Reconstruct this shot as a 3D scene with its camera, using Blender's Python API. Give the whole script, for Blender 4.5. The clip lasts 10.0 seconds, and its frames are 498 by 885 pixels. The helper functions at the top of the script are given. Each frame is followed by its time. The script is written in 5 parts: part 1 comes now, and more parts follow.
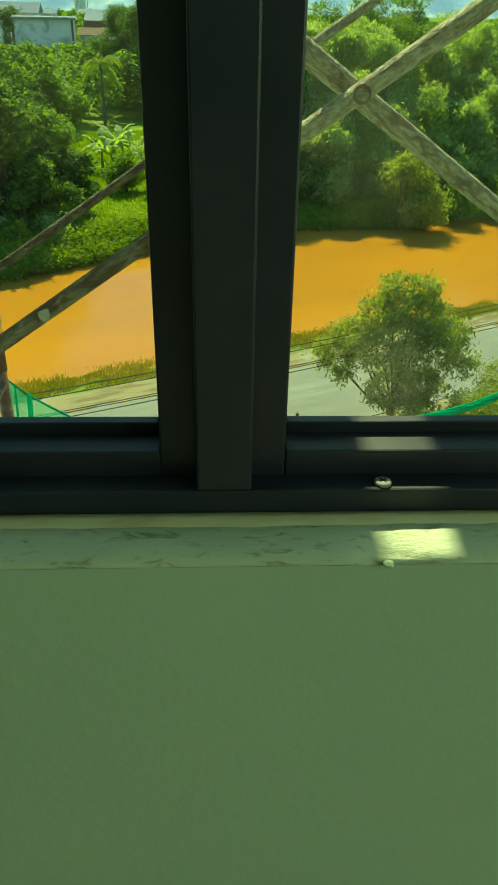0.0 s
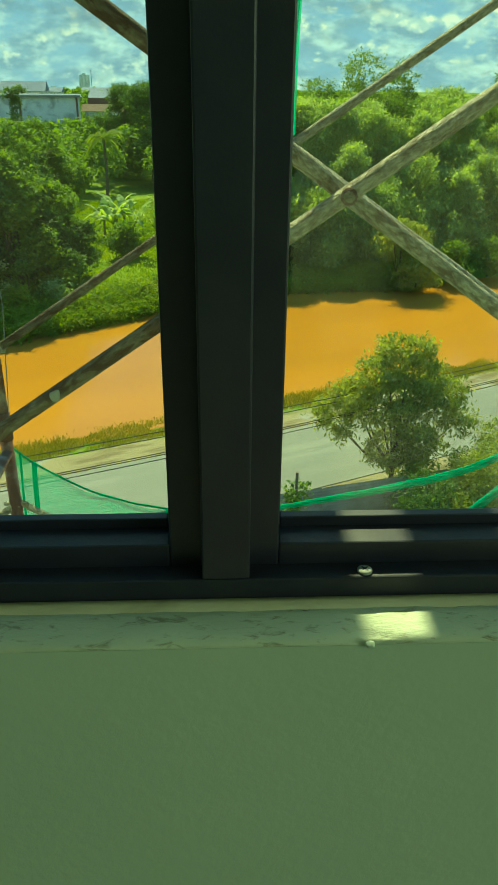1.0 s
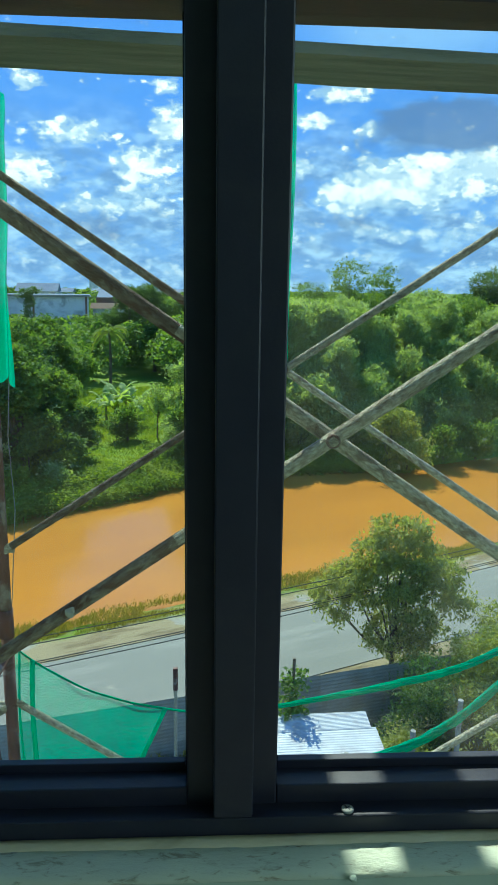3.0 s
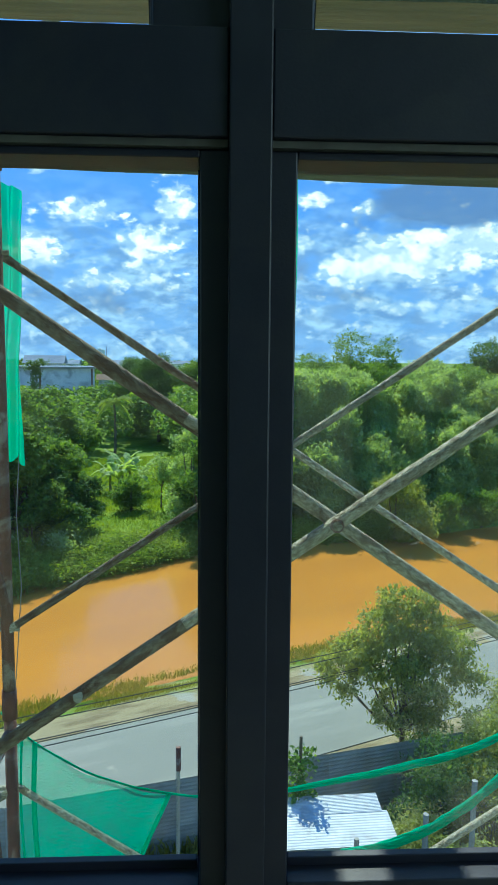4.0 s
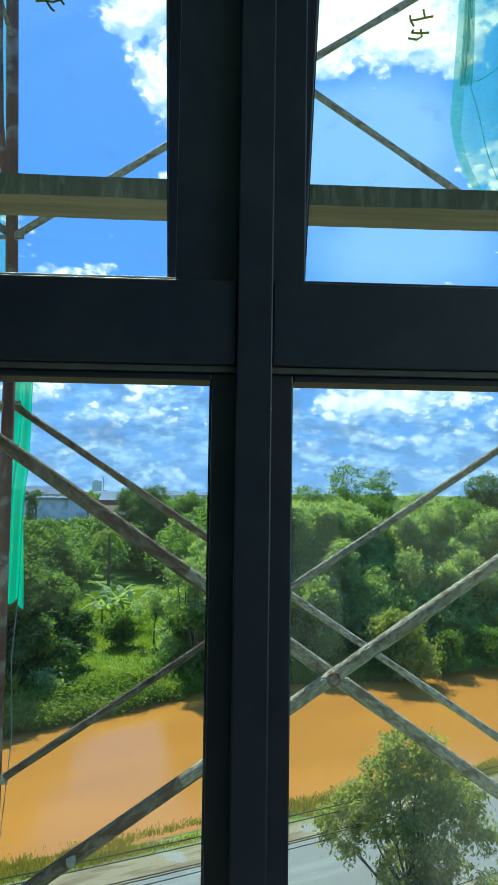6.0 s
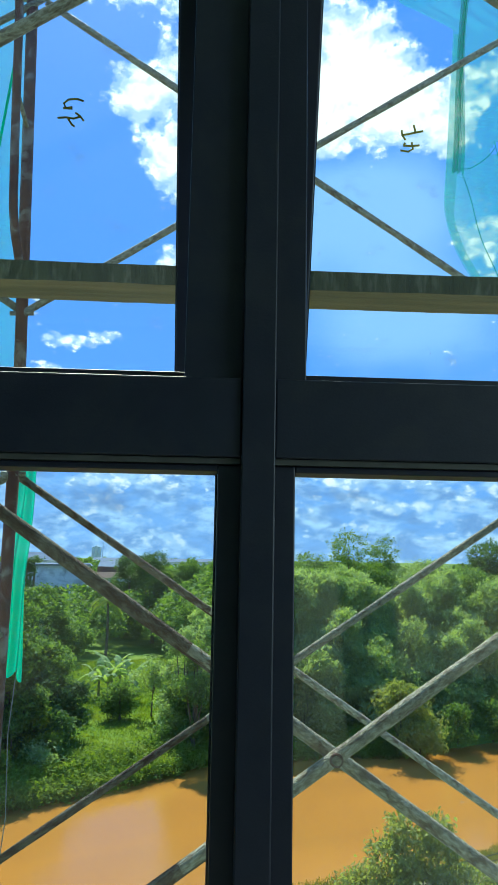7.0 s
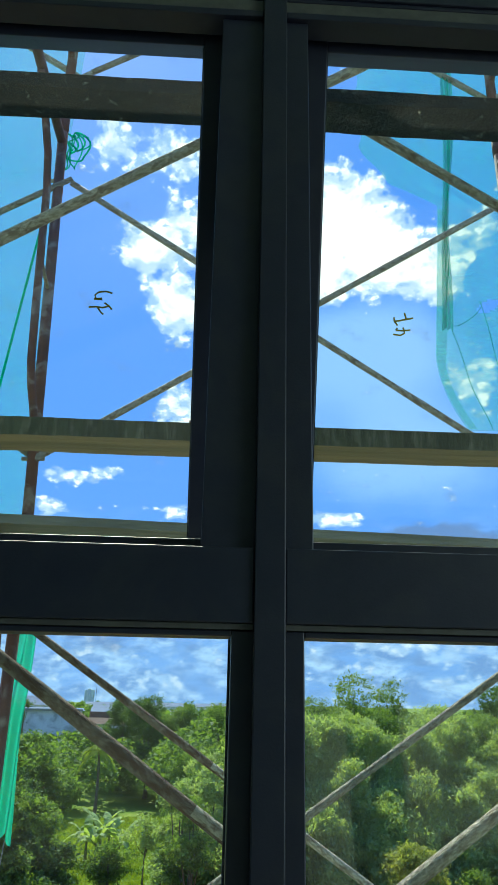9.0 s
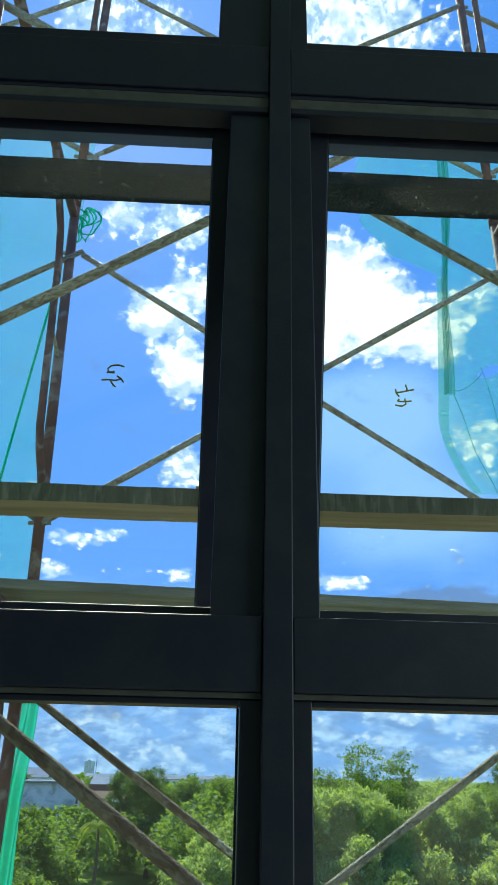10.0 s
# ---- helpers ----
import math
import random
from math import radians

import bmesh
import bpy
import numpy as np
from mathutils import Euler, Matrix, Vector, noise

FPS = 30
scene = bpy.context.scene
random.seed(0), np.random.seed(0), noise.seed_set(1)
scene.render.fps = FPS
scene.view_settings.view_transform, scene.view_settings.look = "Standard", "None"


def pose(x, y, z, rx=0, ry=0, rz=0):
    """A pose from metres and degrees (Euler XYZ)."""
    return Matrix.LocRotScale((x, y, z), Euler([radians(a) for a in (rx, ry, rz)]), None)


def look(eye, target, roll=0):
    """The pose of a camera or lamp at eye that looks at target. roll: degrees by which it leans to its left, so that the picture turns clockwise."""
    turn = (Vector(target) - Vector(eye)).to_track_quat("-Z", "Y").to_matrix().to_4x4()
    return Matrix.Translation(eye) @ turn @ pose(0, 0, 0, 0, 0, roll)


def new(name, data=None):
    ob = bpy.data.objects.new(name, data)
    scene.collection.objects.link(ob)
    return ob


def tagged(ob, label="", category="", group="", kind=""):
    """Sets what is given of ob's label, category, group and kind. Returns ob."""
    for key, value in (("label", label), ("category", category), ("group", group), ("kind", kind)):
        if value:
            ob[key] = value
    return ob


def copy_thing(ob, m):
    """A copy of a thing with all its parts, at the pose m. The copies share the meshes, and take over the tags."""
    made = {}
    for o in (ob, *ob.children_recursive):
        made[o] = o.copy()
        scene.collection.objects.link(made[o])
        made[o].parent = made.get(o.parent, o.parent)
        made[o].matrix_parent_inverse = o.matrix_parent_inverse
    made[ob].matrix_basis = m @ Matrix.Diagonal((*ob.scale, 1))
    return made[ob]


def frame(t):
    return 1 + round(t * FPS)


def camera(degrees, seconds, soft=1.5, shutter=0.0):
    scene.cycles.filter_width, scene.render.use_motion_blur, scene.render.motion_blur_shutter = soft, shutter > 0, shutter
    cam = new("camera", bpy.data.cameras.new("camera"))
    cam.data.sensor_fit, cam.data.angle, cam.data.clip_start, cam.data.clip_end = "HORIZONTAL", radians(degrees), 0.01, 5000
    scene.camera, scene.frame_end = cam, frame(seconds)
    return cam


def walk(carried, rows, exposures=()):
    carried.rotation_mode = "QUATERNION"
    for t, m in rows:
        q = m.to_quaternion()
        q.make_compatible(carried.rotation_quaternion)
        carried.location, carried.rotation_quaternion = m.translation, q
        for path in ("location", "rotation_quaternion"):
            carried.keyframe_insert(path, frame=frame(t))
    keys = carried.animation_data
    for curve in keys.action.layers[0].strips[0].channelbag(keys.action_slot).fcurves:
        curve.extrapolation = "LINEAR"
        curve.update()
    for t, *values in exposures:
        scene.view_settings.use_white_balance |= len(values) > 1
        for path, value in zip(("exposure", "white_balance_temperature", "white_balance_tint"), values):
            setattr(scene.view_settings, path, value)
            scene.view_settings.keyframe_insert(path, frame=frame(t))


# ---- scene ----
cam = camera(38.1, 10.0, 0.5)
PATH = [
    (0, (0.61, -0.337, 1.185), (0.699, 1.377, 0.157), 1.2),
    (0.5, (0.608, -0.355, 1.208), (0.688, 1.4, 0.252), 0.7),
    (1, (0.609, -0.375, 1.231), (0.699, 1.417, 0.347), 0.7),
    (1.5, (0.61, -0.402, 1.259), (0.731, 1.436, 0.479), 1.0),
    (2, (0.608, -0.43, 1.29), (0.732, 1.46, 0.647), 0.9),
    (2.5, (0.602, -0.454, 1.316), (0.713, 1.473, 0.792), 0.9),
    (4, (0.592, -0.508, 1.371), (0.685, 1.476, 1.142), 0.5),
    (4.5, (0.589, -0.526, 1.384), (0.671, 1.467, 1.238), 0.2),
    (5, (0.589, -0.546, 1.394), (0.674, 1.452, 1.336), 0.1),
    (5.5, (0.586, -0.564, 1.404), (0.686, 1.433, 1.443), 0.6),
    (7, (0.579, -0.609, 1.43), (0.672, 1.364, 1.746), 1.0),
    (7.5, (0.575, -0.624, 1.435), (0.667, 1.333, 1.841), 1.1),
    (8, (0.571, -0.639, 1.44), (0.653, 1.296, 1.938), 1.3),
    (8.5, (0.568, -0.653, 1.443), (0.644, 1.261, 2.017), 1.2),
    (9, (0.566, -0.666, 1.446), (0.646, 1.214, 2.124), 1.2),
    (9.5, (0.564, -0.682, 1.446), (0.64, 1.155, 2.233), 1.2),
    (10, (0.562, -0.691, 1.445), (0.623, 1.125, 2.281), 1.3),
]
EXPOSURES = [(0, 0.66, 17400, -47), (1.0, 0.64, 15600, -47), (1.6, 0.54, 9400, -42), (2.1, 0.48, 7600, -26), (2.6, 0.48, 6750, -18), (4.0, 0.54, 6150, -17), (7.0, 0.54, 6080, -11), (10, 0.56, 6650, -7)]
walk(cam, [(t, look(e, g, r)) for t, e, g, r in PATH], EXPOSURES)


# ---------------------------------------------------------------- light
SUN_EL, SUN_AZ = 50.0, -12.0
sun = new("sun", bpy.data.lights.new("sun", "SUN"))
sun.data.energy, sun.data.angle, sun.data.color = 5.0, radians(0.53), (1.0, 0.95, 0.86)
_e, _a = radians(SUN_EL), radians(SUN_AZ)
TO_SUN = Vector((math.sin(_a) * math.cos(_e), math.cos(_a) * math.cos(_e), math.sin(_e)))
sun.matrix_world = look(TO_SUN * 40, (0, 0, 0))

# fill lamp added in an unseen side-wall opening, standing in for daylight
side_light = new("side_opening_light", bpy.data.lights.new("side_opening_light", "AREA"))
side_light.data.shape, side_light.data.size, side_light.data.size_y = "RECTANGLE", 2.1, 1.9
side_light.data.energy, side_light.data.color = 24.0, (0.88, 1.0, 0.97)
side_light.matrix_world = look((3.45, -2.0, 1.9), (0, -2.0, 1.9))


class Nodes:
    """Short hand for node trees."""

    def __init__(self, tree):
        self.tree = tree
        tree.nodes.clear()

    def add(self, kind, **kw):
        n = self.tree.nodes.new(kind)
        for k, v in kw.items():
            setattr(n, k, v)
        return n

    def put(self, socket, v):
        if hasattr(v, "is_output"):
            self.tree.links.new(v, socket)
        else:
            if hasattr(socket.default_value, "__len__") and not hasattr(v, "__len__"):
                v = (v,) * len(socket.default_value)
            elif hasattr(v, "__len__") and len(v) == 3 and len(socket.default_value) == 4:
                v = (*v, 1)
            socket.default_value = v

    def math(self, op, a, b=0.0, c=0.0, clamp=False):
        n = self.add("ShaderNodeMath", operation=op, use_clamp=clamp)
        for s, v in zip(n.inputs, (a, b, c)):
            self.put(s, v)
        return n.outputs[0]

    def mix(self, f, a, b, blend="MIX"):
        n = self.add("ShaderNodeMix", data_type="RGBA", blend_type=blend)
        self.put(n.inputs[0], f), self.put(n.inputs[6], a), self.put(n.inputs[7], b)
        return n.outputs[2]

    def noise(self, vec, scale, detail=4.0, rough=0.55, dist=0.0, out=0):
        n = self.add("ShaderNodeTexNoise")
        self.put(n.inputs["Vector"], vec)
        n.inputs["Scale"].default_value, n.inputs["Detail"].default_value = scale, detail
        n.inputs["Roughness"].default_value, n.inputs["Distortion"].default_value = rough, dist
        return n.outputs[out]

    def ramp(self, f, lo, hi, a=0.0, b=1.0):
        n = self.add("ShaderNodeMapRange", interpolation_type="SMOOTHSTEP")
        for s, v in zip(n.inputs, (f, lo, hi, a, b)):
            self.put(s, v)
        return n.outputs[0]

    def mapping(self, vec, scale=(1, 1, 1), rot=(0, 0, 0), loc=(0, 0, 0)):
        n = self.add("ShaderNodeMapping")
        self.put(n.inputs["Vector"], vec)
        n.inputs["Scale"].default_value, n.inputs["Rotation"].default_value, n.inputs["Location"].default_value = scale, rot, loc
        return n.outputs[0]


# clouds: azimuth and height in degrees, half widths in degrees, weight
CLOUDS = [
    (-3.0, 11.6, 1.5, 1.5, 1.0), (-5.2, 8.8, 2.0, 1.4, 0.9), (-10.2, 10.8, 2.8, 0.9, 0.75), (-13.3, 8.2, 2.0, 1.3, 0.8), (-8.0, 6.0, 4.0, 0.8, 0.5),
    (7.4, 12.0, 1.9, 0.55, 0.8), (6.7, 8.8, 0.9, 0.7, 0.8), (9.3, 7.1, 1.6, 1.2, 1.0), (12.0, 7.4, 1.8, 1.3, 0.8), (14.6, 7.7, 2.4, 1.6, 1.0),
    (18.6, 8.0, 2.8, 1.5, 0.95), (21.5, 9.0, 2.0, 1.0, 0.8), (11.6, 11.5, 0.9, 0.6, 0.8), (15.0, 4.2, 5.0, 0.6, 0.4), (16.5, 9.3, 2.6, 0.4, 0.6),
    (-12.5, 16.5, 2.0, 0.8, 0.8), (-8.9, 17.0, 1.3, 0.5, 0.7), (-13.3, 13.8, 1.4, 0.7, 0.7), (-3.7, 14.2, 1.4, 0.6, 0.7), (9.6, 13.8, 2.2, 0.7, 0.85),
]
CLOUDS_HIGH = [
    (-11.0, 41.2, 2.8, 2.0, 1.0), (-5.4, 41.2, 3.0, 2.0, 1.0), (-3.6, 36.2, 2.4, 2.6, 1.0), (-7.8, 34.0, 2.2, 2.2, 0.9), (-3.6, 30.0, 2.4, 2.4, 1.25), (-9.8, 38.3, 1.5, 0.8, -0.7),
    (-6.2, 32.8, 0.9, 0.7, -0.35), (-6.6, 34.6, 2.8, 2.0, 0.9), (-5.6, 30.6, 2.2, 1.8, 0.8), (9.0, 31.9, 2.8, 1.4, 1.0), (19.5, 31.6, 2.4, 2.0, 0.8), (-3.4, 22.6, 2.3, 2.0, 1.0), (-15.9, 19.9, 1.1, 0.8, 0.8), (9.0, 38.0, 3.6, 3.2, 1.3), (13.0, 36.4, 3.6, 3.2, 1.3), (17.6, 33.4, 3.4, 2.8, 1.1),
    (8.0, 33.6, 3.0, 2.6, 1.1), (13.6, 33.2, 3.2, 2.2, 1.2), (23.0, 34.8, 2.2, 1.8, 0.8), (21.5, 24.0, 2.6, 2.2, 1.0), (-7.4, 25.0, 1.5, 2.5, -0.4),
    (-17.0, 53.0, 5.0, 4.0, 1.0), (13.0, 54.0, 12.0, 5.0, 1.2), (-9.5, 54.0, 2.5, 2.0, 0.8),
]
GREY = [(17.8, 11.5, 4.6, 1.3, 2.6), (-8.5, 36.0, 1.6, 2.0, 0.2), (-9.0, 4.6, 6.0, 1.2, 0.5), (10.0, 5.0, 3.0, 0.7, 0.5), (6.6, 7.0, 1.0, 1.4, 0.5)]
PALE = [(11.5, 27.0, 7.0, 4.0, 1.3), (15.0, 18.5, 9.0, 5.0, 1.0), (5.0, 24.0, 3.0, 4.0, 0.5)]

world = bpy.data.worlds.new("world")
scene.world = world
world.use_nodes = True
W = Nodes(world.node_tree)
sky = W.add("ShaderNodeTexSky", sky_type="NISHITA", sun_disc=False)
sky.sun_elevation, sky.sun_rotation, sky.air_density, sky.dust_density, sky.ozone_density = _e, _a, 1.0, 0.6, 3.0
geo = W.add("ShaderNodeTexCoord")
way = W.add("ShaderNodeSeparateXYZ")
W.put(way.inputs[0], geo.outputs["Generated"])
az = W.math("MULTIPLY", W.math("ARCTAN2", way.outputs[0], way.outputs[1]), 57.2958)
el = W.math("MULTIPLY", W.math("ARCSINE", way.outputs[2]), 57.2958)
plane = W.add("ShaderNodeCombineXYZ")
W.put(plane.inputs[0], az), W.put(plane.inputs[1], W.math("MULTIPLY", el, 1.5))


def blobs(rows):
    total = 0.0
    for a0, e0, ra, re, w in rows:
        dx = W.math("DIVIDE", W.math("SUBTRACT", az, a0), ra)
        dy = W.math("DIVIDE", W.math("SUBTRACT", el, e0), re)
        d = W.math("ADD", W.math("MULTIPLY", dx, dx), W.math("MULTIPLY", dy, dy))
        total = W.math("MULTIPLY_ADD", W.math("POWER", 2.718, W.math("MULTIPLY", d, -1.0)), w, total)
    return total


puff = W.noise(plane.outputs[0], 0.30, 10.0, 0.60, 0.15)
fine = W.noise(plane.outputs[0], 0.9, 7.0, 0.62, 0.1)
wide = W.noise(plane.outputs[0], 0.08, 3.0, 0.5)
heap = W.add("ShaderNodeTexVoronoi", feature="SMOOTH_F1")
warp = W.add("ShaderNodeVectorMath", operation="ADD")
W.put(warp.inputs[0], plane.outputs[0]), W.put(warp.inputs[1], W.noise(plane.outputs[0], 0.6, 4.0, 0.55, 0.0, 1))
W.put(heap.inputs["Vector"], warp.outputs[0])
heap.inputs["Scale"].default_value, heap.inputs["Smoothness"].default_value = 1.0, 0.35
billow = W.math("SUBTRACT", 0.42, heap.outputs["Distance"])
edge = W.math("ADD", W.math("MULTIPLY_ADD", W.math("SUBTRACT", puff, 0.5), 2.1, W.math("MULTIPLY", billow, 0.45)), W.math("MULTIPLY", W.math("SUBTRACT", fine, 0.5), 0.8))
low = W.add("ShaderNodeCombineXYZ")
W.put(low.inputs[0], W.math("SUBTRACT", az, 0.35)), W.put(low.inputs[1], W.math("MULTIPLY_ADD", el, 1.5, 1.5))
puff_up = W.noise(low.outputs[0], 0.30, 9.0, 0.56, 0.15)
lit = W.ramp(W.math("SUBTRACT", puff, puff_up), -0.10, 0.10)
near_h = W.ramp(el, 2.0, 15.0, 0.22, 0.0)
around = W.ramp(W.math("ABSOLUTE", az), 28.0, 60.0, 0.0, 0.38)
clear = W.math("ADD", W.ramp(el, 16.0, 22.0, 0.0, -0.16), around)
body = W.math("ADD", W.math("ADD", blobs(CLOUDS), blobs(CLOUDS_HIGH)), W.math("ADD", near_h, clear))
dens = W.math("ADD", body, edge)
mask = W.ramp(dens, 0.24, 0.52)
veil = W.math("MULTIPLY", W.ramp(W.math("ADD", blobs(GREY), W.math("MULTIPLY", W.math("SUBTRACT", puff, 0.5), 2.6)), 0.15, 0.9), 0.82)
soft_low = W.ramp(el, 2.0, 9.0, 0.25, 1.0)
core = W.ramp(W.math("ADD", dens, W.math("MULTIPLY_ADD", W.math("SUBTRACT", fine, 0.5), 1.5, W.math("MULTIPLY", billow, 0.5))), 0.38, 0.85)
white = W.mix(W.math("MULTIPLY", W.math("MULTIPLY", core, soft_low), W.math("MAXIMUM", W.math("MULTIPLY_ADD", lit, 0.75, 0.25), W.ramp(dens, 0.9, 1.5))), (3.4, 5.0, 8.0), (10.2, 10.4, 10.6))
blue = W.mix(0.80, sky.outputs[0], (0.45, 2.3, 8.6))
haze = W.mix(W.ramp(el, -1.0, 13.0, 0.75, 0.0), blue, (1.9, 3.7, 7.4))
deck_ = W.noise(W.mapping(plane.outputs[0], (0.75, 1.0, 1.0)), 0.36, 8.0, 0.58, 0.3)
sheet = W.math("MULTIPLY", W.ramp(deck_, 0.36, 0.58), W.ramp(el, 7.0, 15.0, 0.95, 0.0))
sheet_tone = W.mix(W.ramp(W.noise(W.mapping(plane.outputs[0], (0.8, 1.1, 1.0), (0, 0, 0), (3, 1, 0)), 0.50, 8.0, 0.60), 0.40, 0.66), (1.7, 3.0, 6.2), (4.3, 6.2, 9.4))
haze = W.mix(sheet, haze, sheet_tone)
pale = W.math("MULTIPLY", W.ramp(W.math("ADD", blobs(PALE), W.math("MULTIPLY", W.math("SUBTRACT", wide, 0.5), 1.2)), 0.1, 1.0), 0.85)
c1 = W.mix(mask, W.mix(pale, haze, (2.9, 4.9, 9.0)), white)
c2 = W.mix(veil, c1, (1.25, 2.1, 4.5))
bg = W.add("ShaderNodeBackground")
W.put(bg.inputs[0], c2)
bg.inputs[1].default_value = 0.10
wout = W.add("ShaderNodeOutputWorld")
W.put(wout.inputs[0], bg.outputs[0])

# ---------------------------------------------------------------- materials


def material(name, base, base2=None, scale=8.0, rough=0.7, rough2=None, metal=0.0, bump=0.0, bump_scale=60.0, spec=0.5,
             stain=None, stain_scale=2.0, stain_amount=0.0, stretch=(1, 1, 1), vary=0.0, stain_from=0.48):
    """A surface with grain, larger stains and fine relief."""
    m = bpy.data.materials.new(name)
    m.use_nodes = True
    N = Nodes(m.node_tree)
    co = N.add("ShaderNodeTexCoord").outputs["Object"]
    p = N.mapping(co, stretch)
    g = N.noise(p, scale, 6.0, 0.6)
    col = N.mix(N.ramp(g, 0.3, 0.7), base, base2 or tuple(c * 0.75 for c in base))
    if stain:
        s = N.noise(p, stain_scale, 5.0, 0.65, 0.6)
        col = N.mix(N.math("MULTIPLY", N.ramp(s, stain_from, stain_from + 0.18), stain_amount), col, stain)
    if vary:
        r = N.add("ShaderNodeObjectInfo").outputs["Random"]
        col = N.mix(1.0, col, N.math("MULTIPLY_ADD", r, vary * 2, 1 - vary), "MULTIPLY")
    b = N.add("ShaderNodeBsdfPrincipled")
    N.put(b.inputs["Base Color"], col)
    N.put(b.inputs["Roughness"], N.math("MULTIPLY_ADD", g, (rough2 or rough + 0.1) - rough, rough))
    b.inputs["Metallic"].default_value, b.inputs["Specular IOR Level"].default_value = metal, spec
    if bump:
        bn = N.add("ShaderNodeBump")
        bn.inputs["Strength"].default_value, bn.inputs["Distance"].default_value = bump, 0.02
        N.put(bn.inputs["Height"], N.noise(p, bump_scale, 5.0, 0.6))
        N.put(b.inputs["Normal"], bn.outputs[0])
    o = N.add("ShaderNodeOutputMaterial")
    N.put(o.inputs[0], b.outputs[0])
    return m


def leaf_material(name, a, b, c=None, thin=0.45, rough=0.6):
    m = bpy.data.materials.new(name)
    m.use_nodes = True
    N = Nodes(m.node_tree)
    r = N.add("ShaderNodeNewGeometry").outputs["Random Per Island"]
    co = N.add("ShaderNodeTexCoord").outputs["Object"]
    big = N.noise(co, 0.35, 3.0)
    col = N.mix(r, a, b)
    col = N.mix(N.ramp(big, 0.35, 0.68), col, c or tuple(x * 1.3 for x in b))
    d = N.add("ShaderNodeBsdfPrincipled")
    N.put(d.inputs["Base Color"], col)
    d.inputs["Roughness"].default_value, d.inputs["Specular IOR Level"].default_value = rough, 0.12
    t = N.add("ShaderNodeBsdfTranslucent")
    N.put(t.inputs[0], N.mix(1.0, col, (1.5, 1.5, 0.5), "MULTIPLY"))
    mx = N.add("ShaderNodeMixShader")
    mx.inputs[0].default_value = thin
    N.put(mx.inputs[1], d.outputs[0]), N.put(mx.inputs[2], t.outputs[0])
    o = N.add("ShaderNodeOutputMaterial")
    N.put(o.inputs[0], mx.outputs[0])
    return m


def net_material(name, col, cover, weave=2600.0):
    """Woven shade net: threads with open meshes between them."""
    m = bpy.data.materials.new(name)
    m.use_nodes = True
    N = Nodes(m.node_tree)
    co = N.add("ShaderNodeTexCoord").outputs["Object"]
    sx = N.add("ShaderNodeSeparateXYZ")
    N.put(sx.inputs[0], co)
    tx = N.math("SINE", N.math("MULTIPLY", sx.outputs[0], weave))
    tz = N.math("SINE", N.math("MULTIPLY", sx.outputs[2], weave * 0.8))
    th = N.math("MAXIMUM", tx, tz)
    dirt = N.noise(co, 3.0, 5.0, 0.65)
    f = N.math("ADD", N.math("MULTIPLY", th, 0.12), N.math("MULTIPLY_ADD", dirt, 0.25, cover - 0.12), clamp=True)
    d = N.add("ShaderNodeBsdfDiffuse")
    N.put(d.inputs[0], N.mix(N.math("MULTIPLY", N.ramp(N.noise(N.mapping(co, (0.15, 1.0, 1.0)), 160.0, 3.0, 0.6), 0.4, 0.6), N.ramp(dirt, 0.25, 0.6, 0.5, 1.0)), col, tuple(c * 0.5 for c in col)))
    t = N.add("ShaderNodeBsdfTranslucent")
    N.put(t.inputs[0], col)
    cloth = N.add("ShaderNodeMixShader")
    cloth.inputs[0].default_value = 0.5
    N.put(cloth.inputs[1], d.outputs[0]), N.put(cloth.inputs[2], t.outputs[0])
    tr = N.add("ShaderNodeBsdfTransparent")
    mx = N.add("ShaderNodeMixShader")
    N.put(mx.inputs[0], f), N.put(mx.inputs[1], tr.outputs[0]), N.put(mx.inputs[2], cloth.outputs[0])
    o = N.add("ShaderNodeOutputMaterial")
    N.put(o.inputs[0], mx.outputs[0])
    return m


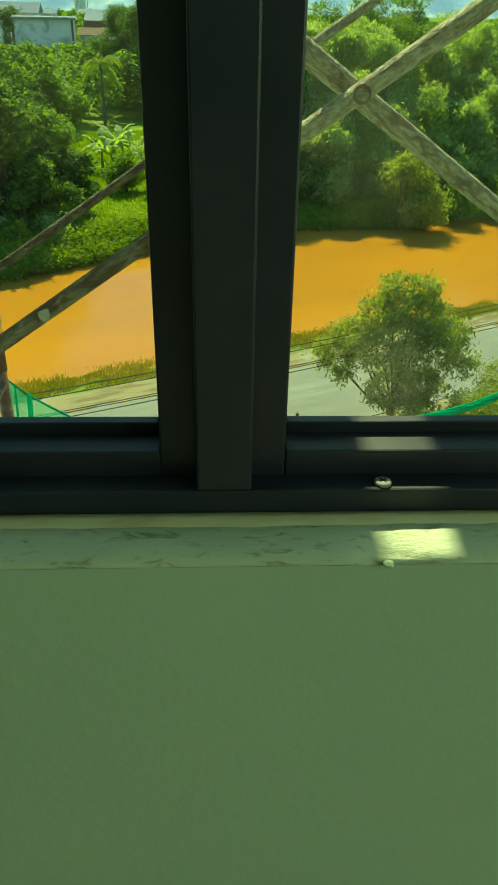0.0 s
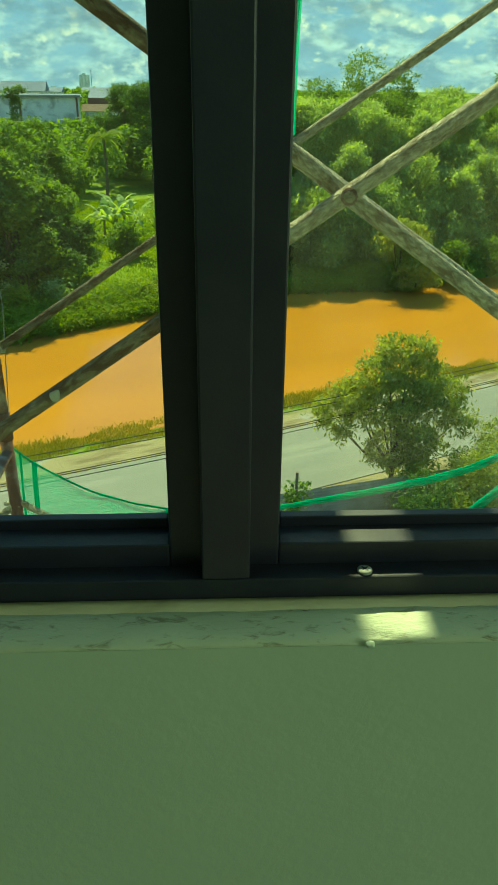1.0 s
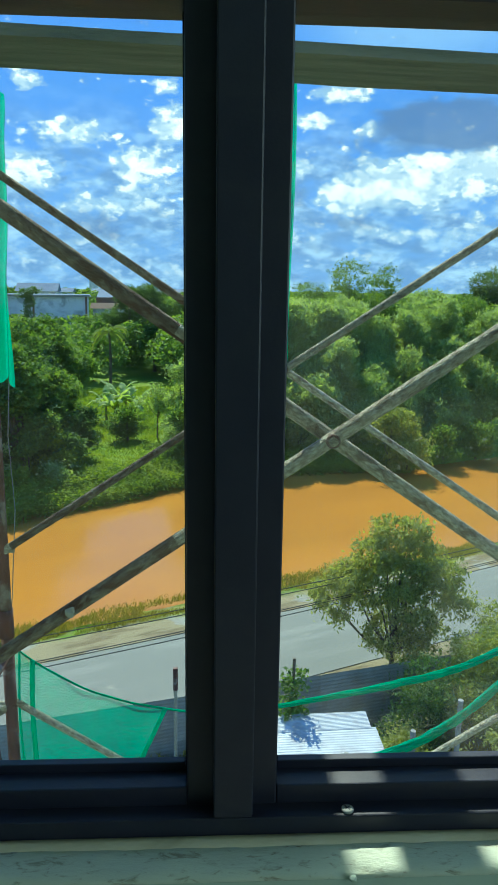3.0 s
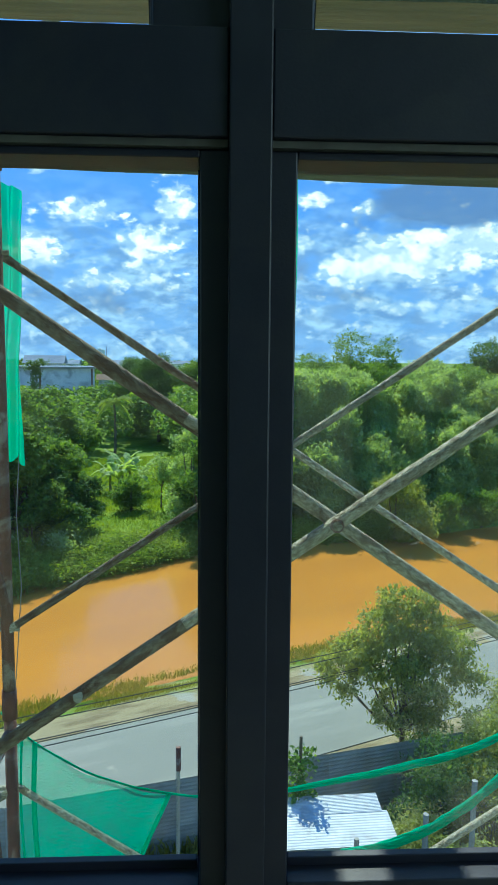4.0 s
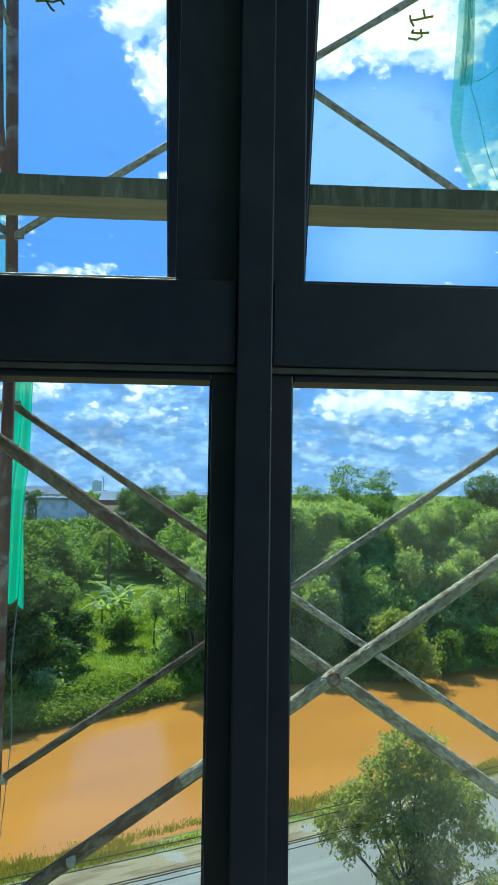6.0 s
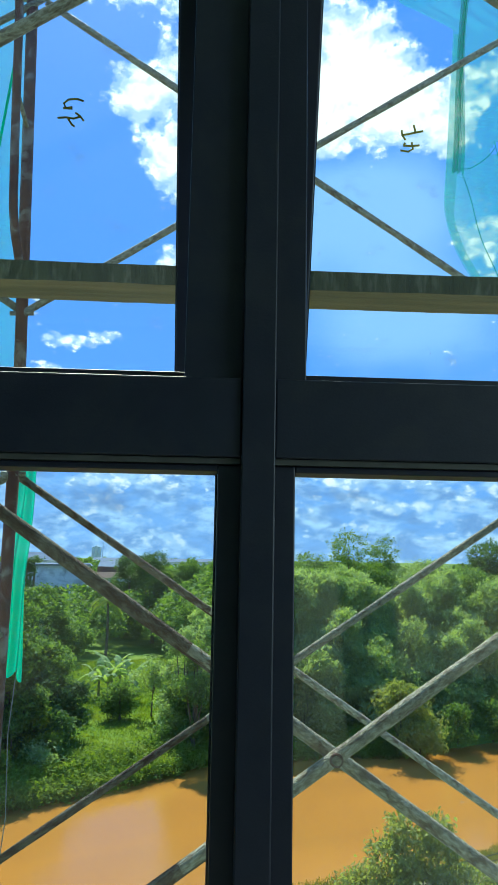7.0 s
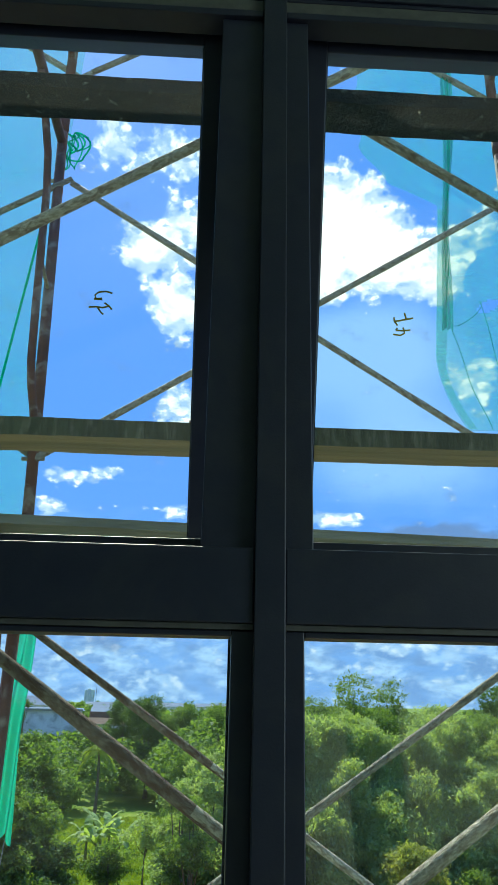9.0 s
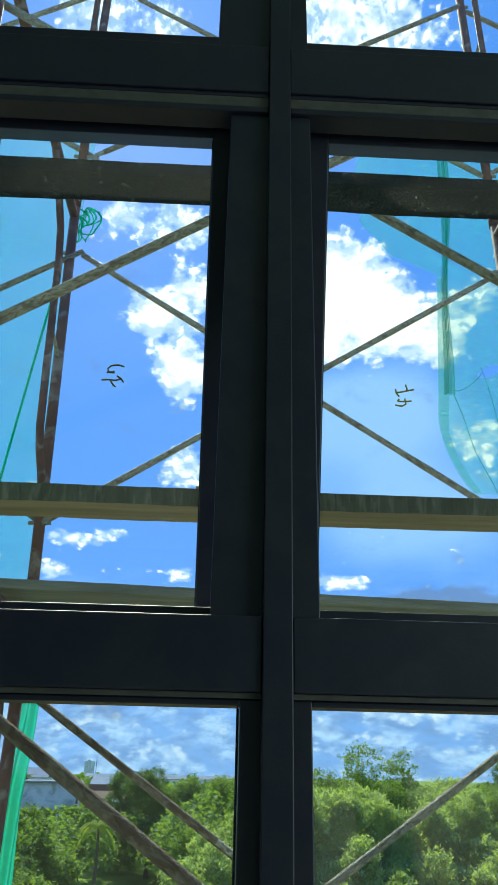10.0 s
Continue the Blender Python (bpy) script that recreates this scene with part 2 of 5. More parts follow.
def glass_material(name, dust_amount):
    m = bpy.data.materials.new(name)
    m.use_nodes = True
    N = Nodes(m.node_tree)
    co = N.add("ShaderNodeTexCoord").outputs["Object"]
    tr = N.add("ShaderNodeBsdfTransparent")
    tr.inputs[0].default_value = (0.945, 0.972, 0.968, 1)
    gl = N.add("ShaderNodeBsdfGlossy")
    gl.inputs["Roughness"].default_value = 0.0
    fr = N.add("ShaderNodeLayerWeight")
    fr.inputs[0].default_value = 0.5
    a = N.add("ShaderNodeMixShader")
    N.put(a.inputs[0], N.math("MULTIPLY_ADD", N.math("POWER", fr.outputs["Facing"], 5.0), 0.5, 0.022)), N.put(a.inputs[1], tr.outputs[0]), N.put(a.inputs[2], gl.outputs[0])
    du = N.add("ShaderNodeBsdfDiffuse")
    du.inputs[0].default_value = (0.55, 0.56, 0.5, 1)
    tl = N.add("ShaderNodeBsdfTranslucent")
    tl.inputs[0].default_value = (0.62, 0.63, 0.56, 1)
    dust = N.add("ShaderNodeMixShader")
    dust.inputs[0].default_value = 0.5
    N.put(dust.inputs[1], du.outputs[0]), N.put(dust.inputs[2], tl.outputs[0])
    film = N.math("MULTIPLY", N.ramp(N.noise(co, 2.6, 4.0, 0.6), 0.3, 0.75, 0.3, 1.0), dust_amount)
    spots = N.math("MULTIPLY", N.ramp(N.noise(co, 170.0, 2.0, 0.5), 0.70, 0.76), N.math("MULTIPLY", N.ramp(N.noise(co, 7.0, 3.0), 0.5, 0.7), 0.28))
    b = N.add("ShaderNodeMixShader")
    N.put(b.inputs[0], N.math("ADD", film, spots)), N.put(b.inputs[1], a.outputs[0]), N.put(b.inputs[2], dust.outputs[0])
    o = N.add("ShaderNodeOutputMaterial")
    N.put(o.inputs[0], b.outputs[0])
    return m


M_FRAME = material("black_aluminium", (0.013, 0.015, 0.034), (0.018, 0.020, 0.041), 30, 0.38, 0.5, 0.0, 0.05, 400, 0.5,
                   (0.05, 0.05, 0.05), 9.0, 0.2)
# lighter grey that stands in for light showing in the gaps at the transoms
M_LIT_REVEAL = material("lit_reveal_grey", (0.10, 0.098, 0.09), (0.07, 0.068, 0.065), 50, 0.6)
M_GLASS = glass_material("window_glass", 0.020)
M_GLASS_DUSTY = glass_material("dusty_window_glass", 0.046)
M_PLASTER = material("painted_plaster", (0.45, 0.55, 0.475), (0.42, 0.52, 0.45), 3.0, 0.75, 0.85, 0, 0.06, 120, 0.3, (0.27, 0.31, 0.27), 85.0, 0.7, (1, 1, 1), 0.0, 0.69)
M_SILL = material("rough_sill", (0.56, 0.62, 0.53), (0.48, 0.53, 0.45), 18.0, 0.8, 0.9, 0, 0.15, 260, 0.3, (0.17, 0.15, 0.10), 170.0, 0.75, (0.35, 1, 1), 0.0, 0.53)
M_CAULK = material("cream_caulk", (0.60, 0.57, 0.45), (0.50, 0.47, 0.36), 40, 0.7, 0.8, 0, 0.1, 300, 0.4, (0.25, 0.22, 0.15), 30.0, 0.4, (0.3, 1, 1))
M_SCREW = material("zinc", (0.34, 0.36, 0.37), (0.25, 0.265, 0.27), 200, 0.75, 0.85, 0.0)
M_STEEL = material("worn_scaffold_steel", (0.56, 0.52, 0.41), (0.27, 0.23, 0.16), 190, 0.5, 0.8, 0.15, 0.8, 300, 0.4,
                   (0.12, 0.060, 0.034), 62.0, 0.65, (0.45, 1, 1), 0.25)
M_STEEL_RUSTY = material("rust_eaten_scaffold_steel", (0.30, 0.25, 0.18), (0.15, 0.11, 0.075), 190, 0.55, 0.85, 0.15, 0.9, 300, 0.3,
                         (0.105, 0.050, 0.028), 45.0, 0.9, (0.45, 1, 1), 0.25, 0.42)
M_RUST = material("rusty_paint", (0.15, 0.058, 0.042), (0.10, 0.045, 0.035), 18, 0.6, 0.8, 0.1, 0.4, 120, 0.4, (0.40, 0.36, 0.32), 9.0, 0.6)
M_WOOD = material("weathered_board", (0.33, 0.25, 0.14), (0.20, 0.155, 0.085), 12, 0.8, 0.9, 0, 0.5, 60, 0.3, (0.10, 0.12, 0.09), 4.0, 0.5, (0.15, 2, 2))
# grey-green stain, darkened further for the shade on the planks' room-side face
M_SHADED_EDGE = material("stained_shaded_board_edge", (0.10, 0.115, 0.075), (0.055, 0.065, 0.045), 30, 0.85, 0.95, 0, 0.6, 90, 0.2, (0.22, 0.22, 0.17), 45.0, 0.6, (1.5, 1, 0.3))
M_WOOD_GREY = material("grey_board", (0.21, 0.21, 0.165), (0.13, 0.135, 0.105), 14, 0.85, 0.95, 0, 0.5, 60, 0.2, (0.07, 0.08, 0.06), 6.0, 0.5, (0.2, 2, 2))
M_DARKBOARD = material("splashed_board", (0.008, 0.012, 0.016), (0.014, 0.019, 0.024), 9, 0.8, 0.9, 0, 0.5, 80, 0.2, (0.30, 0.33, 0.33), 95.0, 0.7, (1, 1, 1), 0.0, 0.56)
M_NET = net_material("green_net", (0.05, 0.62, 0.39), 0.86)
M_NET_THIN = net_material("green_net_single", (0.02, 0.43, 0.27), 0.54)
M_NET_FAINT = net_material("bleached_net", (0.08, 0.50, 0.44), 0.37)
M_MARK = material("yellow_marker", (0.42, 0.38, 0.05), (0.30, 0.27, 0.04), 200, 0.6)
M_BARK = material("bark", (0.16, 0.13, 0.09), (0.09, 0.07, 0.05), 9, 0.9, 0.95, 0, 0.6, 30, 0.2, stretch=(2, 2, 0.3))
M_CULM = material("bamboo_stem", (0.25, 0.27, 0.10), (0.15, 0.17, 0.06), 3, 0.5, 0.6)
M_LEAF = leaf_material("broad_leaves", (0.040, 0.090, 0.026), (0.21, 0.31, 0.075), (0.19, 0.28, 0.062))
M_LEAF_DARK = leaf_material("dark_leaves", (0.022, 0.058, 0.024), (0.145, 0.225, 0.070), (0.10, 0.175, 0.048))
M_LEAF_BAMBOO = leaf_material("bamboo_leaves", (0.14, 0.215, 0.095), (0.42, 0.52, 0.23), (0.40, 0.48, 0.20))
M_LEAF_NEAR = leaf_material("roadside_leaves", (0.11, 0.155, 0.042), (0.35, 0.39, 0.12), (0.36, 0.37, 0.13))
M_PALM = leaf_material("palm_leaves", (0.16, 0.22, 0.035), (0.30, 0.36, 0.06), (0.26, 0.32, 0.06))
M_GRASS = leaf_material("grass", (0.121, 0.188, 0.020), (0.218, 0.297, 0.040), (0.266, 0.327, 0.053))
M_GRASS_DRY = leaf_material("bank_grass", (0.154, 0.162, 0.024), (0.264, 0.234, 0.060), (0.308, 0.243, 0.084))
M_WALL_WHITE = material("white_render", (0.82, 0.82, 0.80), (0.72, 0.73, 0.71), 0.3, 0.8, 0.9, 0, 0, 60, 0.3, (0.30, 0.32, 0.30), 0.35, 0.7)
M_ROOF_BLUE = material("faded_metal_roof", (0.22, 0.26, 0.32), (0.17, 0.20, 0.26), 0.4, 0.9, 0.95, 0, 0, 60, 0.05)
M_FASCIA = material("brown_fascia", (0.22, 0.12, 0.08), (0.16, 0.09, 0.06), 1.0, 0.8)
M_TIN = material("bright_tin_sheet", (0.55, 0.56, 0.58), (0.40, 0.41, 0.44), 2.0, 0.42, 0.6, 0.0, 0.1, 20, 0.5, (0.26, 0.22, 0.20), 1.6, 0.55)
M_TIN_OLD = material("grey_tin_sheet", (0.38, 0.38, 0.35), (0.28, 0.285, 0.265), 1.5, 0.55, 0.7, 0.1, 0.1, 20, 0.4, (0.22, 0.16, 0.10), 1.2, 0.4, vary=0.15)
M_CONCRETE = material("concrete", (0.34, 0.325, 0.285), (0.24, 0.23, 0.20), 10, 0.85, 0.9, 0, 0.3, 60)
M_WIRE = material("black_cable", (0.03, 0.03, 0.03), (0.02, 0.02, 0.02), 5, 0.6)
M_FLOOR = material("screed_floor", (0.40, 0.39, 0.36), (0.32, 0.31, 0.29), 4.0, 0.7, 0.85, 0, 0.2, 60)

TURN = radians(24.0)   # the river and the road run across the view at this angle
GZ = -13.385           # ground


def road_frame(u, n, z=0.0):
    return Vector((u * math.cos(TURN) - n * math.sin(TURN), u * math.sin(TURN) + n * math.cos(TURN), z))


def ground_material():
    m = bpy.data.materials.new("ground_soil_and_grass")
    m.use_nodes = True
    N = Nodes(m.node_tree)
    co = N.add("ShaderNodeTexCoord").outputs["Object"]
    s = N.add("ShaderNodeSeparateXYZ")
    N.put(s.inputs[0], co)
    wob = N.noise(co, 0.35, 4.0, 0.6)
    n = N.math("ADD", s.outputs[1], N.math("MULTIPLY", N.math("SUBTRACT", wob, 0.5), 3.0))
    fine = N.noise(co, 7.0, 6.0, 0.65)
    mid = N.noise(co, 0.9, 5.0, 0.6)
    grass = N.mix(fine, (0.055, 0.12, 0.012), (0.16, 0.24, 0.03))
    grass = N.mix(N.ramp(N.noise(co, 0.12, 3.0), 0.4, 0.65), grass, (0.20, 0.26, 0.04))
    sand = N.mix(fine, (0.23, 0.185, 0.105), (0.33, 0.28, 0.175))
    sand = N.mix(N.math("MULTIPLY", N.ramp(N.noise(N.mapping(co, (0.25, 1.2, 1.0)), 1.3, 6.0, 0.65), 0.46, 0.6), 0.85), sand, (0.17, 0.13, 0.075))
    sand = N.mix(N.math("MULTIPLY", N.ramp(N.noise(co, 0.5, 4.0), 0.57, 0.64), 0.7), sand, (0.30, 0.30, 0.28))
    soil = N.mix(fine, (0.10, 0.085, 0.05), (0.17, 0.15, 0.09))
    soil = N.mix(N.ramp(mid, 0.45, 0.6), soil, (0.07, 0.11, 0.02))
    col = N.mix(N.ramp(n, 19.5, 20.5), soil, sand)
    col = N.mix(N.ramp(n, 27.6, 28.8), col, N.mix(N.ramp(mid, 0.35, 0.6), (0.24, 0.22, 0.09), grass))
    col = N.mix(N.ramp(n, 31.0, 33.0), col, (0.16, 0.11, 0.05))
    col = N.mix(N.ramp(n, 46.4, 47.0), col, grass)
    b = N.add("ShaderNodeBsdfPrincipled")
    N.put(b.inputs["Base Color"], col)
    b.inputs["Roughness"].default_value, b.inputs["Specular IOR Level"].default_value = 0.95, 0.1
    bn = N.add("ShaderNodeBump")
    bn.inputs["Strength"].default_value, bn.inputs["Distance"].default_value = 0.7, 0.08
    N.put(bn.inputs["Height"], fine), N.put(b.inputs["Normal"], bn.outputs[0])
    o = N.add("ShaderNodeOutputMaterial")
    N.put(o.inputs[0], b.outputs[0])
    return m


def water_material():
    m = bpy.data.materials.new("muddy_water")
    m.use_nodes = True
    N = Nodes(m.node_tree)
    co = N.add("ShaderNodeTexCoord").outputs["Object"]
    p = N.mapping(co, (0.25, 1.0, 1.0))
    silt = N.noise(p, 0.16, 4.0, 0.55, 0.6)
    col = N.mix(N.ramp(silt, 0.3, 0.7), (0.46, 0.190, 0.030), (0.385, 0.160, 0.028))
    b = N.add("ShaderNodeBsdfPrincipled")
    N.put(b.inputs["Base Color"], col)
    b.inputs["Roughness"].default_value, b.inputs["IOR"].default_value, b.inputs["Specular IOR Level"].default_value = 0.14, 1.33, 0.34
    bn = N.add("ShaderNodeBump")
    bn.inputs["Strength"].default_value, bn.inputs["Distance"].default_value = 0.25, 0.05
    N.put(bn.inputs["Height"], N.noise(N.mapping(co, (0.6, 1.6, 1.0)), 1.4, 5.0, 0.55, 0.4)), N.put(b.inputs["Normal"], bn.outputs[0])
    o = N.add("ShaderNodeOutputMaterial")
    N.put(o.inputs[0], b.outputs[0])
    return m


def road_material():
    m = bpy.data.materials.new("worn_grey_road")
    m.use_nodes = True
    N = Nodes(m.node_tree)
    co = N.add("ShaderNodeTexCoord").outputs["Object"]
    fine = N.noise(co, 25.0, 5.0, 0.7)
    streak = N.noise(N.mapping(co, (0.12, 1.0, 1.0)), 1.3, 5.0, 0.6)
    col = N.mix(fine, (0.135, 0.137, 0.122), (0.19, 0.190, 0.168))
    col = N.mix(N.math("MULTIPLY", N.ramp(streak, 0.45, 0.7), 0.5), col, (0.25, 0.25, 0.22))
    dust = N.noise(co, 0.8, 6.0, 0.7)
    col = N.mix(N.math("MULTIPLY", N.ramp(dust, 0.60, 0.72), 0.7), col, (0.32, 0.30, 0.24))
    b = N.add("ShaderNodeBsdfPrincipled")
    N.put(b.inputs["Base Color"], col)
    b.inputs["Roughness"].default_value = 0.8
    bn = N.add("ShaderNodeBump")
    bn.inputs["Strength"].default_value, bn.inputs["Distance"].default_value = 0.3, 0.01
    N.put(bn.inputs["Height"], fine), N.put(b.inputs["Normal"], bn.outputs[0])
    o = N.add("ShaderNodeOutputMaterial")
    N.put(o.inputs[0], b.outputs[0])
    return m


M_GROUND, M_WATER, M_ROAD = ground_material(), water_material(), road_material()

# ---------------------------------------------------------------- building tools


def finish(name, bm, mat, smooth=False):
    me = bpy.data.meshes.new(name)
    bm.to_mesh(me)
    bm.free()
    me.materials.append(mat)
    if smooth:
        me.polygons.foreach_set("use_smooth", [True] * len(me.polygons))
    return new(name, me)


def part(name, bm, mat, parent, label="", smooth=False):
    ob = finish(name, bm, mat, smooth)
    ob.parent = parent
    if label:
        ob["label"] = label
    return ob


def thing(name, at=(0, 0, 0), turn=0.0, **tags):
    ob = new(name)
    ob.empty_display_size = 0.1
    ob.matrix_basis = pose(*at, 0, 0, turn)
    return tagged(ob, **tags)


def box(bm, x0, x1, y0, y1, z0, z1, bevel=0.0):
    vs = [bm.verts.new(v) for v in ((x0, y0, z0), (x1, y0, z0), (x1, y1, z0), (x0, y1, z0), (x0, y0, z1), (x1, y0, z1), (x1, y1, z1), (x0, y1, z1))]
    fs = [bm.faces.new([vs[i] for i in q]) for q in ((3, 2, 1, 0), (4, 5, 6, 7), (0, 1, 5, 4), (1, 2, 6, 5), (2, 3, 7, 6), (3, 0, 4, 7))]
    if bevel:
        bmesh.ops.bevel(bm, geom=list({e for f in fs for e in f.edges}), offset=bevel, segments=2, profile=0.5, affect="EDGES")
    return bm


def boxed(*a, bevel=0.0):
    return box(bmesh.new(), *a, bevel=bevel)


def tube(bm, points, radii, sides=10, flat=1.0, closed=True):
    """A round bar along points; radii: one or one for each point."""
    pts = [Vector([float(c) for c in p]) for p in points]
    if not hasattr(radii, "__len__"):
        radii = [radii] * len(pts)
    rings = []
    for i, p in enumerate(pts):
        d = (pts[min(i + 1, len(pts) - 1)] - pts[max(i - 1, 0)]).normalized()
        a = d.cross(Vector((0, 1, 0)) if abs(d.y) < 0.9 else Vector((1, 0, 0))).normalized()
        b = d.cross(a)
        rings.append([bm.verts.new(p + float(radii[i]) * (math.cos(k * math.tau / sides) * a + flat * math.sin(k * math.tau / sides) * b)) for k in range(sides)])
    for r, s in zip(rings, rings[1:]):
        for k in range(sides):
            bm.faces.new((r[k], r[(k + 1) % sides], s[(k + 1) % sides], s[k]))
    if closed:
        bm.faces.new(rings[0][::-1]), bm.faces.new(rings[-1])
    return bm


def pipe(points, radii, sides=10, flat=1.0):
    return tube(bmesh.new(), points, radii, sides, flat)


def quads_mesh(name, verts, mat):
    """One mesh of separate four-cornered leaves; verts: (n, 4, 3)."""
    n = len(verts)
    me = bpy.data.meshes.new(name)
    me.vertices.add(n * 4)
    me.vertices.foreach_set("co", np.ascontiguousarray(verts, dtype=np.float32).ravel())
    me.loops.add(n * 4)
    me.loops.foreach_set("vertex_index", np.arange(n * 4, dtype=np.int32))
    me.polygons.add(n)
    me.polygons.foreach_set("loop_start", np.arange(0, n * 4, 4, dtype=np.int32))
    me.update(calc_edges=True)
    me.validate()
    me.materials.append(mat)
    return me


def leaves(rng, centres, length, width, droop=0.25, spread=1.0):
    """Leaf shapes at the centres: folded lozenges that point outward and hang a little."""
    n = len(centres)
    d = rng.normal(size=(n, 3)) * (spread, spread, 0.6) - (0, 0, droop)
    d /= np.linalg.norm(d, axis=1)[:, None]
    up = rng.normal(size=(n, 3)) * 0.5 + (0, 0, 1)
    s = np.cross(d, up)
    s /= np.linalg.norm(s, axis=1)[:, None] + 1e-6
    k = np.cross(s, d)
    ln = length * rng.uniform(0.6, 1.35, (n, 1))
    wd = width * rng.uniform(0.7, 1.3, (n, 1))
    mid = centres + 0.05 * ln * k
    return np.stack((centres - d * ln * 0.5, mid + s * wd * 0.5, centres + d * ln * 0.5 - 0.1 * ln * k, mid - s * wd * 0.5), axis=1)


def clumps(rng, blobs_, per_m2, leaves_each, sigma):
    """Leaf centres in tufts over the outside of a crown of ellipsoids."""
    out = []
    for cx, cy, cz, rx, ry, rz in blobs_:
        k = max(6, int(per_m2 * 4 * math.pi * ((rx * ry) ** 1.6 / 3 + (rx * rz) ** 1.6 / 3 + (ry * rz) ** 1.6 / 3) ** (1 / 1.6)))
        v = rng.normal(size=(k, 3))
        v /= np.linalg.norm(v, axis=1)[:, None]
        r = rng.uniform(0.55, 1.06, (k, 1)) ** 0.7
        c = v * r * (rx, ry, rz) + (cx, cy, cz)
        j = rng.normal(size=(k, leaves_each, 3)) * sigma * np.array((1, 1, 0.65)) * rng.uniform(0.5, 1.4, (k, 1, 1))
        out.append((c[:, None, :] + j).reshape(-1, 3))
    return np.concatenate(out)


def limbs(bm, rng, height, radius, blobs_, crown_base):
    """A tapered, slightly bent trunk and a limb to each mass of the crown."""
    bend = rng.normal(size=2) * 0.05 * height
    pts = [(bend[0] * t * t, bend[1] * t * t, t * height * 0.8) for t in np.linspace(0, 1, 7)]
    tube(bm, pts, [radius * (1.25 - t) if t else radius * 1.5 for t in np.linspace(0, 1, 7)], 8)
    for cx, cy, cz, rx, ry, rz in blobs_:
        t = max(0.25, min(0.8, crown_base / height * rng.uniform(0.8, 1.2)))
        z0 = t * height * 0.8
        p0 = Vector((bend[0] * t * t, bend[1] * t * t, z0))
        p1 = Vector((cx, cy, max(cz, z0 + 0.2)))
        mid = (p0 + p1) / 2 + Vector((0, 0, -0.1 * (p1 - p0).length))
        tube(bm, (p0, mid, p1), (radius * 0.55, radius * 0.4, radius * 0.12), 6)
    return bm


def make_tree(name, at, blobs_, leaf_mat, seed, radius=0.18, length=0.3, width=0.16, per_m2=2.2, each=26, sigma=0.38, droop=0.25, **tags):
    rng = np.random.default_rng(seed)
    tree = thing(name, at, **tags)
    top = max(b[2] for b in blobs_)
    low = min(b[2] - 0.5 * b[5] for b in blobs_)
    part("trunk", limbs(bmesh.new(), rng, top, radius, blobs_, low), M_BARK, tree)
    c = clumps(rng, blobs_, per_m2, each, sigma)
    c = c[c[:, 2] > 0.15]
    crown = new("crown", quads_mesh("crown", leaves(rng, c, length, width, droop), leaf_mat))
    crown.parent = tree
    return tree


def crown_blobs(rng, height, spread, n, low=0.3):
    """Masses of a natural crown, irregular and wider above."""
    out = []
    for i in range(n):
        a = rng.uniform(0, math.tau)
        z = rng.uniform(low, 0.88)
        r = spread * 0.5 * math.sin(math.pi * min(1, max(0.1, (z - low + 0.25) / 1.1))) * rng.uniform(0.3, 1.0)
        s = spread * rng.uniform(0.18, 0.30)
        out.append((r * math.cos(a), r * math.sin(a), z * height, s, s, s * rng.uniform(0.6, 0.9)))
    out.append((0, 0, height * 0.86, spread * 0.22, spread * 0.22, height * 0.13))
    return out


def bamboo(at, height, seed, stems=26, reach=3.2, length=0.36, width=0.07, **tags):
    """A clump of arching bamboo stems with hanging leaf sprays."""
    rng = np.random.default_rng(seed)
    clump = thing("bamboo_clump", at, **tags)
    bm = bmesh.new()
    for i in range(stems):
        a = rng.uniform(0, math.tau)
        r0 = rng.uniform(0.1, 1.1)
        lean = reach * rng.uniform(0.25, 1.0)
        h = height * rng.uniform(0.55, 1.02)
        t = np.linspace(0, 1, 7)
        rr = r0 + lean * t ** 2.2
        zz = h * (t - 0.10 * t ** 4)
        pts = np.stack((rr * math.cos(a), rr * math.sin(a), zz), axis=1)
        tube(bm, pts, [0.05 * (1.1 - 0.95 * q) for q in t], 5)
    blobs_ = []
    for i in range(36):
        a = rng.uniform(0, math.tau)
        z = rng.uniform(0.12, 0.93) ** 0.8
        r0 = reach * rng.uniform(0.25, 0.85) * (0.45 + 0.75 * math.sin(math.pi * min(1, z)))
        s = rng.uniform(0.5, 1.15)
        blobs_.append((r0 * math.cos(a), r0 * math.sin(a), z * height * 0.97 - 0.4, s, s, s * rng.uniform(1.0, 2.0)))
    cs = clumps(rng, blobs_, 2.4, 30, 0.30)
    cs = cs[cs[:, 2] > 0.3]
    part("stems", bm, M_CULM, clump)
    crown = new("crown", quads_mesh("crown", leaves(rng, cs, length, width, 0.8), M_LEAF_BAMBOO))
    crown.parent = clump
    return clump


def blades(rng, pts, height, width):
    """Grass blades as bent lozenges that stand on pts."""
    n = len(pts)
    lean = rng.normal(size=(n, 3)) * (0.35, 0.35, 0.0) + (0, 0, 1)
    h = height * rng.uniform(0.5, 1.4, (n, 1))
    a = rng.uniform(0, math.tau, n)
    s = np.stack((np.cos(a), np.sin(a), np.zeros(n)), axis=1) * width
    tip = pts + lean * h
    mid = pts + lean * h * np.array((0.35, 0.35, 0.6))
    return np.stack((pts, mid + s, tip, mid - s), axis=1)

